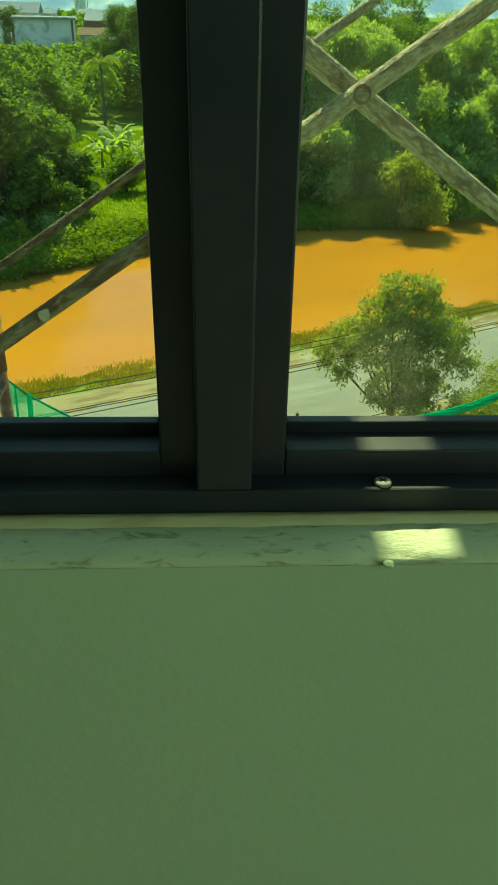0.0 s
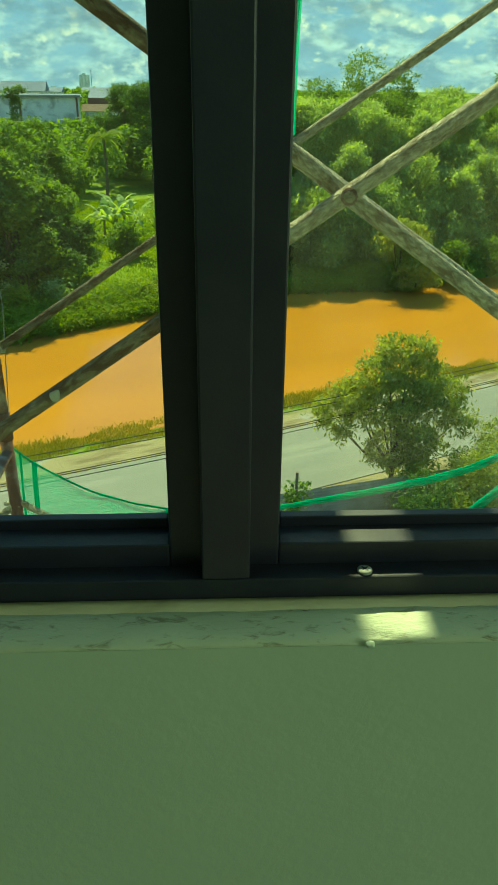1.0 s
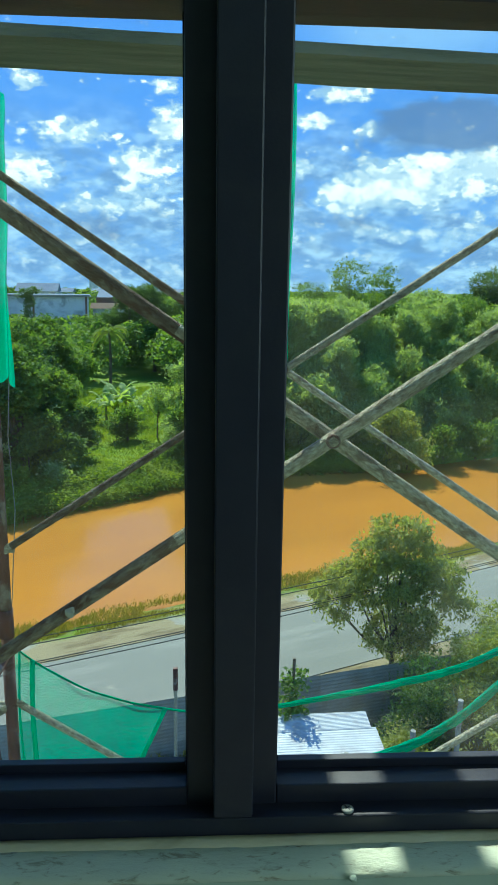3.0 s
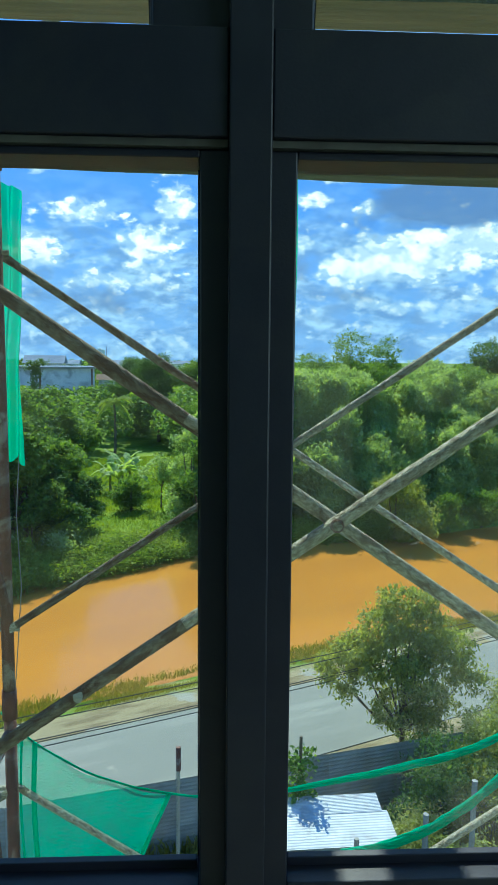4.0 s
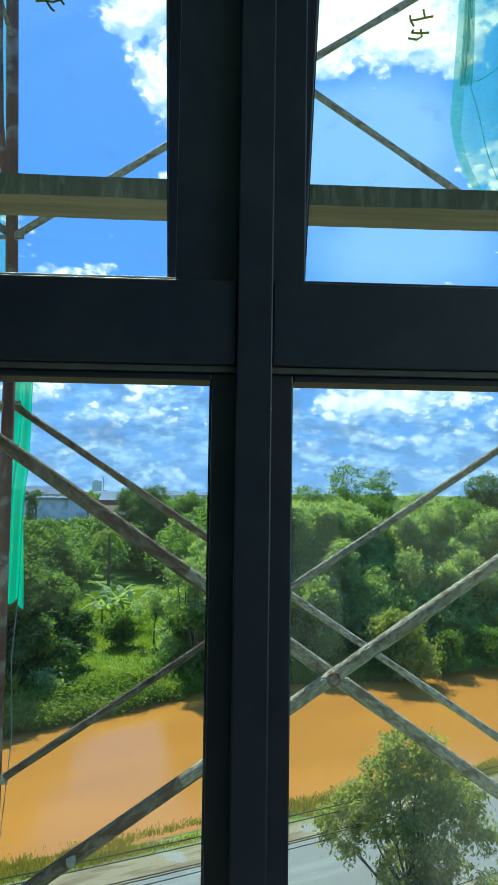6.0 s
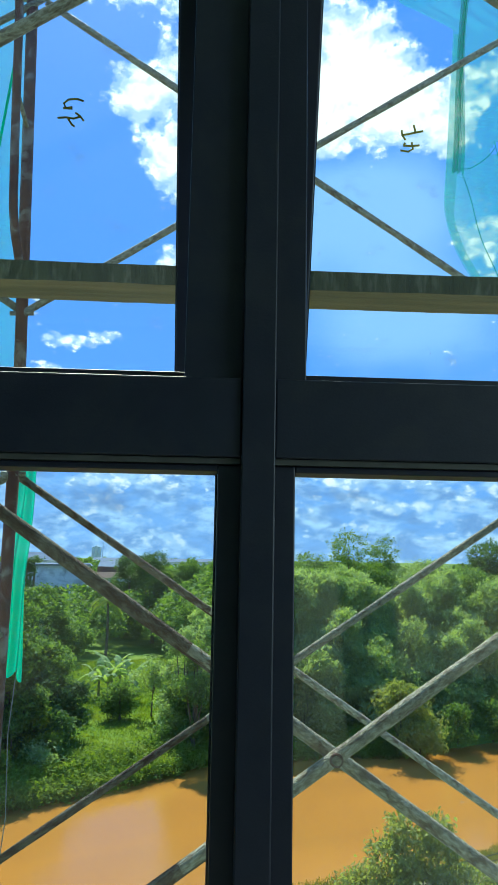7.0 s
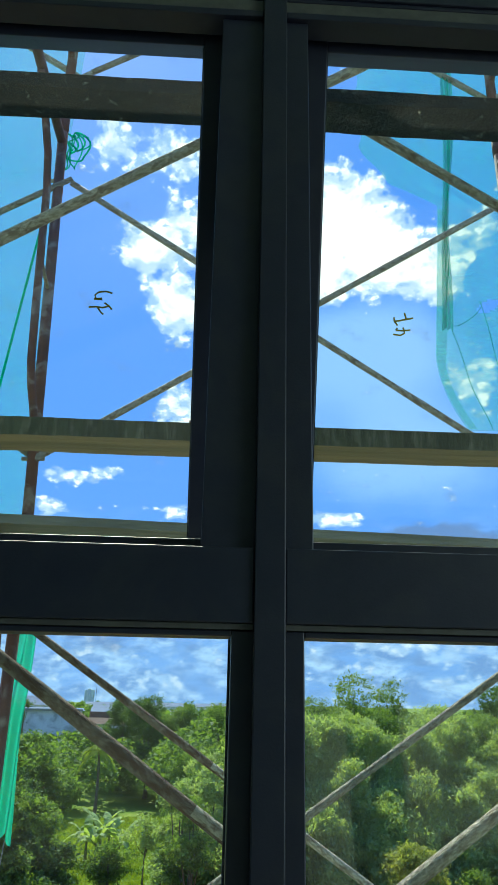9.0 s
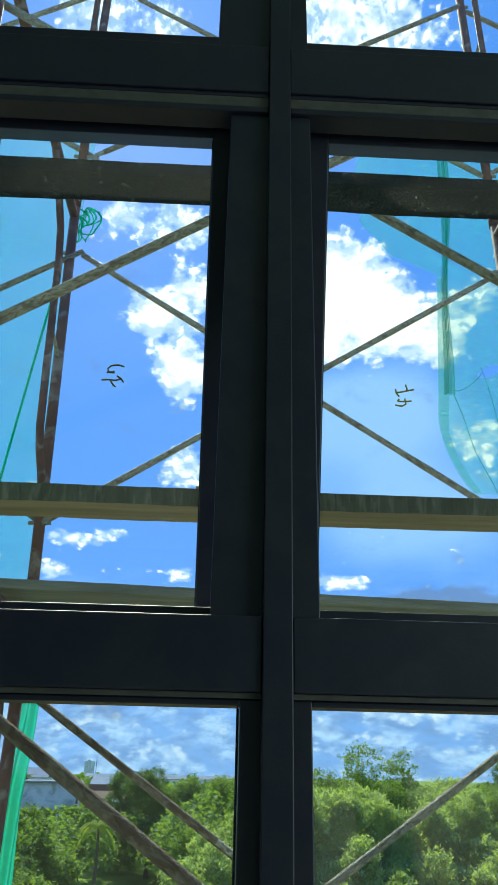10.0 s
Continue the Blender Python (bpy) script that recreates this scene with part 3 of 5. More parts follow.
# ---------------------------------------------------------------- ground, river, road


def bank_shift(u):
    """How far the far bank steps back from its mean line along the river."""
    return float(np.interp(u, (-40, 3, 7, 12, 16, 20, 22.5, 30, 34.5, 39, 50, 90), (-2.0, -1.4, -1.0, 0.2, 1.1, 2.4, 3.6, 2.6, 1.2, -0.6, -0.6, 0.0)))


def ground_sheet():
    """One sheet from the building to the horizon, with the river bed sunk in it; x along the river, y across it."""
    rows = [(-60, 0), (0, 0), (10, 0), (18, 0), (20, 0), (26.6, 0), (28, -0.02), (29.3, -0.2), (30.3, -0.62), (33, -1.7), (45, -1.8), (47.2, -0.9), (48.4, -0.35), (49.6, 0.15),
            (52, 0.35), (58, 0.4), (70, 0.2), (90, 0), (130, 0), (250, 0), (600, 0), (1500, 0), (3500, 0)]
    us = [-3000, -900, -300, -120, -70] + [float(v) for v in np.arange(-48, 80, 1.5)] + [95, 140, 300, 900, 3000]
    bm = bmesh.new()
    grid = []
    for n, z in rows:
        line = []
        for u in us:
            near = 20 < n < 80 and -60 < u < 90
            wob = noise.noise((u * 0.11, n * 0.2, 3.0)) * 0.9 + noise.noise((u * 0.5, n, 7.0)) * 0.35 if near and n > 28.5 else 0
            rise = noise.noise((u * 0.35, n * 0.5, 1.0)) * 0.10 if near and n > 28.5 else 0
            back = bank_shift(u) * max(0.0, min(1.0, (n - 40) / 5.0, (85 - n) / 25.0))
            line.append(bm.verts.new((u, n + wob * (0.5 if n > 44 else 1) + back, z + rise)))
        grid.append(line)
    for a, b in zip(grid, grid[1:]):
        for i in range(len(us) - 1):
            bm.faces.new((a[i], a[i + 1], b[i + 1], b[i]))
    ob = finish("ground", bm, M_GROUND, True)
    ob.matrix_basis = pose(0, 0, GZ, 0, 0, 24.0)
    return tagged(ob, "grassy river land with a sandy roadside verge", "ground", kind="structure")


ground_sheet()

bm = bmesh.new()
vs = [bm.verts.new(p) for p in ((-400, 28.6, 0), (500, 28.6, 0), (500, 56, 0), (-400, 56, 0))]
bm.faces.new(vs)
river = finish("water", bm, M_WATER)
river.matrix_basis = pose(0, 0, GZ - 0.45, 0, 0, 24.0)
tagged(river, "orange-brown muddy river with a smooth surface", "river", kind="structure")

bm = boxed(-500, 600, 20.9, 26.3, -0.1, 0.03)
road = finish("road", bm, M_ROAD)
road.matrix_basis = pose(0, 0, GZ, 0, 0, 24.0)
tagged(road, "dusty light grey road with worn lanes", "road", kind="structure")

# ---------------------------------------------------------------- the room
ROOM = (-2.2, 3.4, -5.2)   # left wall, right wall, back wall
WX0, WX1, WZ0, WZ1 = -0.06, 1.287, 0.9567, 3.05   # the window opening
FACE, OUT = -0.072, 0.02
CEIL = 3.3


def wall_with_opening(name, x0, x1, y0, y1, z0, z1, ox0, ox1, oz0, oz1, mat, label):
    bm = bmesh.new()
    box(bm, x0, ox0, y0, y1, z0, z1), box(bm, ox1, x1, y0, y1, z0, z1)
    box(bm, ox0, ox1, y0, y1, z0, oz0), box(bm, ox0, ox1, y0, y1, oz1, z1)
    bmesh.ops.remove_doubles(bm, verts=bm.verts, dist=1e-5)
    return tagged(finish(name, bm, mat), label, "wall", kind="structure")


wall_with_opening("wall_north", ROOM[0] - 0.2, ROOM[1] + 0.2, FACE, OUT, -0.3, CEIL + 0.2, WX0, WX1, WZ0, WZ1, M_PLASTER,
                  "matt grey-white plastered wall with small scuffs under a window")
for nm, b in (("wall_west", (ROOM[0] - 0.2, ROOM[0], ROOM[2], FACE, 0, CEIL)), ("wall_south", (ROOM[0] - 0.2, ROOM[1] + 0.2, ROOM[2] - 0.2, ROOM[2], 0, CEIL))):
    tagged(finish(nm, boxed(*b), M_PLASTER), "plain grey-white plastered wall", "wall", kind="structure")
# side wall out of view; its opening is added to hold the fill lamp
bm = bmesh.new()
for b in ((ROOM[2], -3.1, 0, CEIL), (-0.9, FACE, 0, CEIL), (-3.1, -0.9, 0, 0.9), (-3.1, -0.9, 2.9, CEIL)):
    box(bm, ROOM[1], ROOM[1] + 0.2, *b)
bmesh.ops.remove_doubles(bm, verts=bm.verts, dist=1e-5)
tagged(finish("wall_east", bm, M_PLASTER), "unseen grey-white plastered wall with a wide opening added for the fill lamp", "wall", kind="structure")
tagged(finish("floor", boxed(ROOM[0] - 0.2, ROOM[1] + 0.2, ROOM[2] - 0.2, FACE, -0.3, 0), M_FLOOR), "bare grey screed floor", "floor", kind="structure")
tagged(finish("ceiling", boxed(ROOM[0] - 0.2, ROOM[1] + 0.2, ROOM[2] - 0.2, FACE, CEIL, CEIL + 0.2), M_PLASTER), "plain plastered ceiling", "ceiling", kind="structure")
tower = finish("building_facade", boxed(ROOM[0] - 0.2, ROOM[1] + 0.2, ROOM[2] - 0.2, OUT, GZ, -0.304), M_PLASTER)
tagged(tower, "plastered storeys of the building below the room", "facade", kind="structure")

# rough mortar ledge in front of the window frame
bm = bmesh.new()
prof = [(-0.042, 0.9568), (-0.042, 0.9645), (-0.056, 0.9640), (-0.066, 0.9630), (-0.0705, 0.9612), (-0.0725, 0.9592), (-0.0730, 0.9578), (-0.0718, 0.9568)]
xs = np.linspace(WX0, WX1, 180)
rings = []
for x in xs:
    ring = []
    for i, (y, z) in enumerate(prof):
        k = noise.noise((x * 60, i * 0.9, 0)) * 0.0008 + noise.noise((x * 14, i * 0.5, 4)) * 0.0010
        chip = 0.005 * math.exp(-((x - 0.692) / 0.012) ** 2) * (i in (3, 4, 5))
        ring.append(bm.verts.new((x, y + (k + chip if 1 < i < 6 else 0), z + (k - chip * 0.5 if 1 < i < 6 else 0))))
    rings.append(ring)
for a, b in zip(rings, rings[1:]):
    for i in range(len(prof) - 1):
        bm.faces.new((a[i], b[i], b[i + 1], a[i + 1]))
bm.faces.new(rings[0][::-1]), bm.faces.new(rings[-1])
bmesh.ops.recalc_face_normals(bm, faces=bm.faces)
tagged(finish("window_sill", bm, M_SILL, True), "rough stained mortar sill with a chipped edge", "sill", kind="structure")

# soft bead of sealant along the foot of the frame
bm = bmesh.new()
rings = []
for x in np.linspace(WX0, WX1, 120):
    k = noise.noise((x * 22, 0, 7)) * 0.0010
    rings.append([bm.verts.new((x, y, z)) for y, z in ((-0.0425, 0.9640), (-0.0425, 0.9672), (-0.0460, 0.9668), (-0.0490 - k, 0.9656), (-0.0505 - k, 0.9636))])
for p, q in zip(rings, rings[1:]):
    for i in range(4):
        bm.faces.new((p[i], q[i], q[i + 1], p[i + 1]))
bm.faces.new(rings[0][::-1]), bm.faces.new(rings[-1])
bmesh.ops.recalc_face_normals(bm, faces=bm.faces)
tagged(finish("sealant_bead", bm, M_CAULK, True), "dirty cream sealant bead along the window frame", "sealant", kind="structure")

# ---------------------------------------------------------------- the window
window = thing("window_1", (0, 0, 0), label="black aluminium window with a crossing mullion and transoms, upper vents ajar", category="window", kind="structure")
E_ = 0.0012
MX0, MX1 = 0.600, 0.627


def bar(name, *b, mat=M_FRAME, bevel=E_, label=""):
    return part(name, boxed(*b, bevel=bevel), mat, window, label)


# outer frame and crossing bars
bar("bottom_rail", WX0, WX1, -0.042, 0.018, 0.9570, 0.980)
bar("head_rail", WX0, WX1, -0.042, 0.06, 3.0, 3.049)
bar("jamb", WX0 + 0.001, WX0 + 0.045, -0.041, 0.06, 0.9805, 2.9995)
bar("jamb", WX1 - 0.045, WX1 - 0.001, -0.041, 0.06, 0.9805, 2.9995)
bar("mullion", MX0, MX1, -0.0425, 0.055, 0.9805, 2.9995)
bar("mullion_cover", 0.552, 0.653, -0.030, 0.018, 1.5748, 2.2085, label="wider black mullion between the upper vents")
for x0, x1 in ((WX0 + 0.0455, MX0 - 0.0005), (MX1 + 0.0005, WX1 - 0.0455)):
    bar("transom", x0, x1, -0.038, 0.018, 1.5095, 1.5745)
    bar("transom_lip", x0, x1, 0.0185, 0.052, 1.5095, 1.593)
    # both paler strips below paint the lit reveal as a solid bar
    bar("gasket", x0, x1, -0.033, 0.012, 1.5045, 1.509, mat=M_LIT_REVEAL, bevel=0, label="pale grey strip painted for the light in a gap")
    bar("transom", x0, x1, -0.038, 0.05, 2.243, 2.328)
    bar("gasket", x0, x1, -0.034, -0.006, 2.2190, 2.2360, mat=M_LIT_REVEAL, bevel=0, label="dull brown-grey strip painted for the lit reveal under the transom")
    bar("transom_lip", x0, x1, -0.035, -0.006, 2.2365, 2.2425)
    bar("transom_lip", x0, x1, -0.036, -0.006, 2.209, 2.2185)


def sash(x0, x1, z0, z1, gx0, gx1, gz0, gz1, front=-0.031, back=0.03, tilt=0.0, name="sash", glass=M_GLASS):
    """A framed pane: outer size, glass size; hinged at its top edge when tilted."""
    hinge = z1
    m = pose(0, 0, hinge, tilt, 0, 0) @ pose(0, 0, -hinge)
    body = new(name)
    body.parent = window
    body.matrix_basis = m
    body["label"] = "black framed vent, tilted outward at its foot" if tilt else "black framed fixed light"
    for b in ((x0, gx0, front, back, z0, z1), (gx1, x1, front, back, z0, z1), (gx0, gx1, front, back, z0, gz0), (gx0, gx1, front, back, gz1, z1)):
        part("sash_bar", boxed(*b, bevel=E_), M_FRAME, body)
    for b in ((gx0 - 0.0, gx0 + 0.002, 0.003, 0.012, gz0, gz1), (gx1 - 0.002, gx1, 0.003, 0.012, gz0, gz1)):
        part("glazing_bead", boxed(*b), M_FRAME, body)
    if not tilt and gz0 < 1.2:
        part("bottom_bead", boxed(gx0 + 0.002, gx1 - 0.002, -0.0095, -0.0025, gz0 - 0.0005, 1.0010, bevel=0.0008), M_FRAME, body)
    pane = part("pane", boxed(gx0 - 0.004, gx1 + 0.004, -0.002, 0.002, gz0 - 0.004, gz1 + 0.004), glass, body, "clear dusty glass")
    pane.visible_shadow = False
    return body


LX0, RX1 = WX0 + 0.0455, WX1 - 0.0455
sash(LX0 - 0.003, MX0 + 0.004, 0.9795, 1.5042, LX0 + 0.03, 0.5815, 0.9945, 1.499, -0.028, 0.006)
sash(MX1 - 0.004, RX1 + 0.003, 0.9795, 1.5042, 0.6445, RX1 - 0.03, 0.9945, 1.499, -0.028, 0.006, glass=M_GLASS_DUSTY)
sash(LX0, 0.585, 1.5405, 2.236, LX0 + 0.03, 0.5295, 1.572, 2.206, -0.004, 0.03, 22.0)
sash(0.640, RX1, 1.5405, 2.236, 0.682, RX1 - 0.03, 1.572, 2.206, -0.004, 0.03, 20.0)
sash(LX0 - 0.003, MX0 + 0.004, 2.327, 3.001, LX0 + 0.03, 0.531, 2.352, 2.97, -0.031, 0.02)
sash(MX1 - 0.004, RX1 + 0.003, 2.327, 3.001, 0.651, RX1 - 0.03, 2.350, 2.97, -0.031, 0.02)


def screw(x, y, z):
    s = thing("screw", (x, y, z), label="pale zinc cross-head screw standing on the window frame", category="screw")
    bm = bmesh.new()
    prof = [(0.0, 0.0), (0.0042, 0.0), (0.0045, 0.0007), (0.0043, 0.0015), (0.0034, 0.0021), (0.0, 0.0023)]
    rings = [[bm.verts.new((r * math.cos(k * math.tau / 20), r * math.sin(k * math.tau / 20), h)) for k in range(20)] for r, h in prof[1:-1]]
    for a, b in zip(rings, rings[1:]):
        for k in range(20):
            bm.faces.new((a[k], a[(k + 1) % 20], b[(k + 1) % 20], b[k]))
    bm.faces.new(rings[0][::-1]), bm.faces.new(rings[-1])
    part("head", bm, M_SCREW, s, smooth=True)
    bm = bmesh.new()
    box(bm, -0.0024, 0.0024, -0.00042, 0.00042, 0.0016, 0.00225), box(bm, -0.00043, 0.00043, -0.0024, 0.0024, 0.0016, 0.0023)
    cross = part("slot", bm, M_FRAME, s, "dark cross slot")
    cross.rotation_euler = (0, 0, radians(40))
    return s


screw(0.694, -0.0365, 0.980)


crumb = bmesh.new()
bmesh.ops.create_icosphere(crumb, subdivisions=2, radius=0.0027)
for v in crumb.verts:
    v.co *= 1 + 0.35 * noise.noise(v.co * 700)
    v.co.z *= 0.6
ob_ = finish("plaster_crumb", crumb, M_PLASTER)
ob_.location = (0.692, -0.0736, 0.9585)
tagged(ob_, "small white crumb of plaster on the sill edge", "crumb")


def strokes(name, lines, at, tilt, label):
    """Hand-drawn marker lines on the glass."""
    bm = bmesh.new()
    for pts in lines:
        tube(bm, [(x, 0, z) for x, z in pts], 0.0011, 6, 0.35)
    ob = finish(name, bm, M_MARK)
    ob.matrix_basis = pose(*at, tilt, 0, 0)
    return tagged(ob, label, "writing", group="marks on the glass")


strokes("marker_writing", [[(-0.003, 0.013), (0.006, 0.014), (0.013, 0.012)], [(-0.003, 0.013), (-0.008, 0.009), (-0.006, 0.004), (0.001, 0.004)],
                           [(-0.009, 0.004), (0.001, 0.0055)], [(0.004, 0.000), (0.009, -0.003), (0.013, -0.008)],
                           [(-0.015, -0.006), (-0.006, -0.005), (0.002, -0.006), (0.010, -0.0035)], [(-0.004, -0.006), (0.000, -0.012), (0.003, -0.014)]],
        (0.4155, 0.1105, 1.900), 20, "yellow-green marker figures on the glass seen from behind")
strokes("marker_writing", [[(0.002, 0.018), (0.004, 0.012), (0.004, 0.010)], [(-0.011, 0.007), (-0.004, 0.008), (0.004, 0.010), (0.013, 0.012)],
                           [(-0.011, 0.012), (-0.010, 0.007), (-0.006, 0.002)], [(-0.008, -0.004), (0.000, -0.004), (0.010, -0.003)],
                           [(0.001, 0.000), (0.003, -0.007), (-0.002, -0.010), (-0.011, -0.009)], [(-0.008, -0.004), (-0.006, -0.001)]],
        (0.786, 0.1150, 1.886), 20, "yellow-green marker figures on the glass seen from behind")

# ---------------------------------------------------------------- scaffold outside the window
Y0, Y1, XL, XR = 0.69, 1.83, -0.095, 1.743
LIFT, BASE, FRAME_H = 1.78, 0.215, 1.70


def scaffold_frame():
    f = thing("scaffold_tower", (XL, 0, BASE), label="rust-brown steel scaffold frame with bent inner legs", category="scaffold frame", group="scaffold frames")
    h = FRAME_H
    for y in (Y0, Y1):
        part("upright", pipe([(0, y, 0), (0, y, LIFT - 0.001)], 0.021, 12), M_RUST, f, smooth=True)
    part("top_bar", pipe([(0, Y0, h - 0.02), (0, Y1, h - 0.02)], 0.019, 10), M_RUST, f, smooth=True)
    for y, s in ((Y0, 1), (Y1, -1)):
        part("inner_leg", pipe([(0, y + s * 0.02, 0.36), (0, y + s * 0.06, 0.43), (0, y + s * 0.12, 0.50), (0, y + s * 0.15, 0.58), (0, y + s * 0.16, 0.80),
                                (0, y + s * 0.165, 1.30), (0, y + s * 0.20, 1.45), (0, y + s * 0.30, 1.57), (0, y + s * 0.40, 1.66)], 0.015, 10), M_RUST, f, smooth=True)
        part("coupling", pipe([(0, y, -0.05), (0, y, 0.05)], 0.025, 12), M_RUST, f, "steel sleeve", True)
        for z in (0.26, 1.48):
            part("brace_pin", pipe([(-0.04, y, z), (0.04, y, z)], 0.008, 8), M_STEEL, f, "worn steel pin", True)
        part("spacer", pipe([(0, y, 0.95), (0, y + s * 0.16, 1.0)], 0.008, 8), M_STEEL, f, smooth=True)
    return f


def cross_brace(y, zc, xc, slope, r):
    b = thing("cross_brace", (xc, y, zc), label="pair of worn grey steel tubes pinned into a cross", category="cross brace", group="cross braces")
    hx = 0.915
    for s, dy in ((1, -0.013), (-1, 0.013)):
        rng = np.random.default_rng(int(10 * zc) + s)
        long = hx * math.sqrt(1 + slope * slope)
        pts = [(t * long, dy, 0) for t in np.linspace(-0.97, 0.97, 15)]
        rr = [r * (1 + 0.05 * v) for v in rng.normal(size=15)]
        bar_ = part("tube", pipe(pts, rr, 12), M_STEEL, b, smooth=True)
        bar_.rotation_euler = (0, -s * math.atan(slope), 0)
        for e in (-1, 1):
            part("flattened_end", pipe([(e * 0.96 * hx, dy, e * s * 0.96 * hx * slope), (e * 1.01 * hx, dy, e * s * 1.01 * hx * slope)], r * 1.1, 10, 0.35), M_STEEL, b)
    bm = pipe([(0, -0.034, 0), (0, 0.034, 0)], r * 0.62, 14)
    part("rivet", bm, M_STEEL, b, "round rivet at the crossing", True)
    part("washer", pipe([(0, -0.030, 0), (0, -0.026, 0)], r * 0.95, 18), M_RUST, b, "rusty washer", True)
    return b


fr = scaffold_frame()
for k in range(-7, 3):
    for x in (XL, XR, XL - 1.838, XR + 1.838):
        if (k, x) != (0, XL):
            copy_thing(fr, pose(x - (0.06 if k > 1 and x == XL else 0), 0, BASE + LIFT * k, 0, -1.9 * (k == 1 and x == XL), 0))
near_b = cross_brace(0.688, 1.097, 0.795, 0.682, 0.0125)
far_b = cross_brace(1.830, 1.085, 0.828, 0.664, 0.0125)
for k in range(-7, 3):
    if k:
        copy_thing(near_b, pose(0.795 - 0.034 * (k == 1), 0.688, 1.097 + LIFT * k - 0.036 * (k == 1)))
        copy_thing(far_b, pose(0.830, 1.830, 1.085 + LIFT * k))
    for x in (-1, 1):
        copy_thing(far_b, pose(0.828 + 1.838 * x, 1.830, 1.085 + LIFT * k))
# the lowest visible pair is eaten by rust over one end
for brace in (near_b, far_b):
    for tube_ in [o for o in brace.children if o.name.startswith("tube")]:
        tube_.data = tube_.data.copy()
        tube_.data.materials.append(M_STEEL_RUSTY)
        for f in tube_.data.polygons:
            f.material_index = int(f.center.x + 0.10 * noise.noise((f.center.x * 9, f.center.z * 60, 2)) < -0.24)
for x in (XL, XR, XL - 1.838, XR + 1.838):
    for y in (Y0, Y1):
        jack = thing("base_jack", (x, y, GZ), label="screw jack on a plate under a scaffold leg", category="base jack", group="base jacks")
        part("plate", boxed(-0.08, 0.08, -0.08, 0.08, 0, 0.012), M_RUST, jack)
        part("spindle", pipe([(0, 0, 0.012), (0, 0, BASE - 7 * LIFT - GZ + 0.03)], 0.017, 10), M_STEEL, jack)


bm = bmesh.new()
bmesh.ops.create_icosphere(bm, subdivisions=2, radius=0.009)
for v in bm.verts:
    v.co *= 1 + 0.45 * noise.noise(v.co * 190)
    v.co.y *= 0.6
lump = part("mortar_lump", bm, M_CONCRETE, near_b, "pale lump of dried mortar")
lump.location = (0.363 - 0.795, -0.027, 0.811 - 1.097 - 0.008)


def board(x0, x1, y0, y1, z0, z1, mat, label, turn=0.0, seed=0):
    """A worn plank with uneven edges."""
    bm = bmesh.new()
    L = x1 - x0
    rings = []
    for i in range(61):
        x = x0 + L * i / 60
        e = lambda q: noise.noise((x * 4 + seed, q * 3.1, seed * 1.7)) * 0.004 + noise.noise((x * 25, q * 5.3, seed)) * 0.0015
        rings.append([bm.verts.new(v) for v in ((x, y0 + e(0), z0 + 0.5 * e(1)), (x, y1 + e(2), z0 + 0.5 * e(3)), (x, y1 + e(4), z1 + 0.5 * e(5)), (x, y0 + e(6), z1 + 0.5 * e(7)))])
    for a, b in zip(rings, rings[1:]):
        for k in range(4):
            bm.faces.new((a[k], a[(k + 1) % 4], b[(k + 1) % 4], b[k]))
    bm.faces.new(rings[0][::-1]), bm.faces.new(rings[-1])
    bmesh.ops.recalc_face_normals(bm, faces=bm.faces)
    bm.normal_update()
    # timber faces turned to the room get the colour with shade painted in
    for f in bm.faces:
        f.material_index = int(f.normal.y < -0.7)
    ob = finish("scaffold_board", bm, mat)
    ob.data.materials.append(M_SHADED_EDGE if mat == M_WOOD else mat)
    if turn:
        c = Vector(((x0 + x1) / 2, (y0 + y1) / 2, 0))
        ob.matrix_basis = Matrix.Translation(c) @ pose(0, 0, 0, 0, 0, turn) @ Matrix.Translation(-c)
    return tagged(ob, label, "scaffold board", group="scaffold boards")


# plank gap, batten and cleat added behind the mullion to shape the sill's sun patch
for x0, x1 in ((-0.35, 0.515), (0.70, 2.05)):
    board(x0, x1, 0.692, 0.795, 1.9355, 1.974, M_WOOD, "weathered brown timber plank, stain and shade painted on its room-side edge, gapped for sun", 0, 1)
gap_batten = thing("plank_splice", (0.60, 0.745, 1.9745), label="unseen timber batten with a cleat, added to shape the sun patch on the sill", category="batten")
part("batten", boxed(-0.10, 0.115, -0.012, 0.012, 0, 0.02), M_WOOD, gap_batten)
part("cleat", boxed(-0.044, 0.009, -0.075, 0.075, -0.038, -0.0005), M_WOOD, gap_batten)
board(-0.35, 2.10, 1.56, 1.84, 1.936, 1.965, M_WOOD_GREY, "grey weathered plank lying askew on the scaffold frames", 5.0, 2)
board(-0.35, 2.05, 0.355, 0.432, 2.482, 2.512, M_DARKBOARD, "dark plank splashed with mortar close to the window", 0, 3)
for x in (XL, XR):
    br = thing("plank_bracket", (x, 0.34, 2.47), label="short steel bracket that carries a plank", category="bracket", group="plank brackets")
    part("arm", pipe([(0, 0, -0.006), (0, 0.355, -0.006)], 0.015, 10), M_RUST, br, smooth=True)


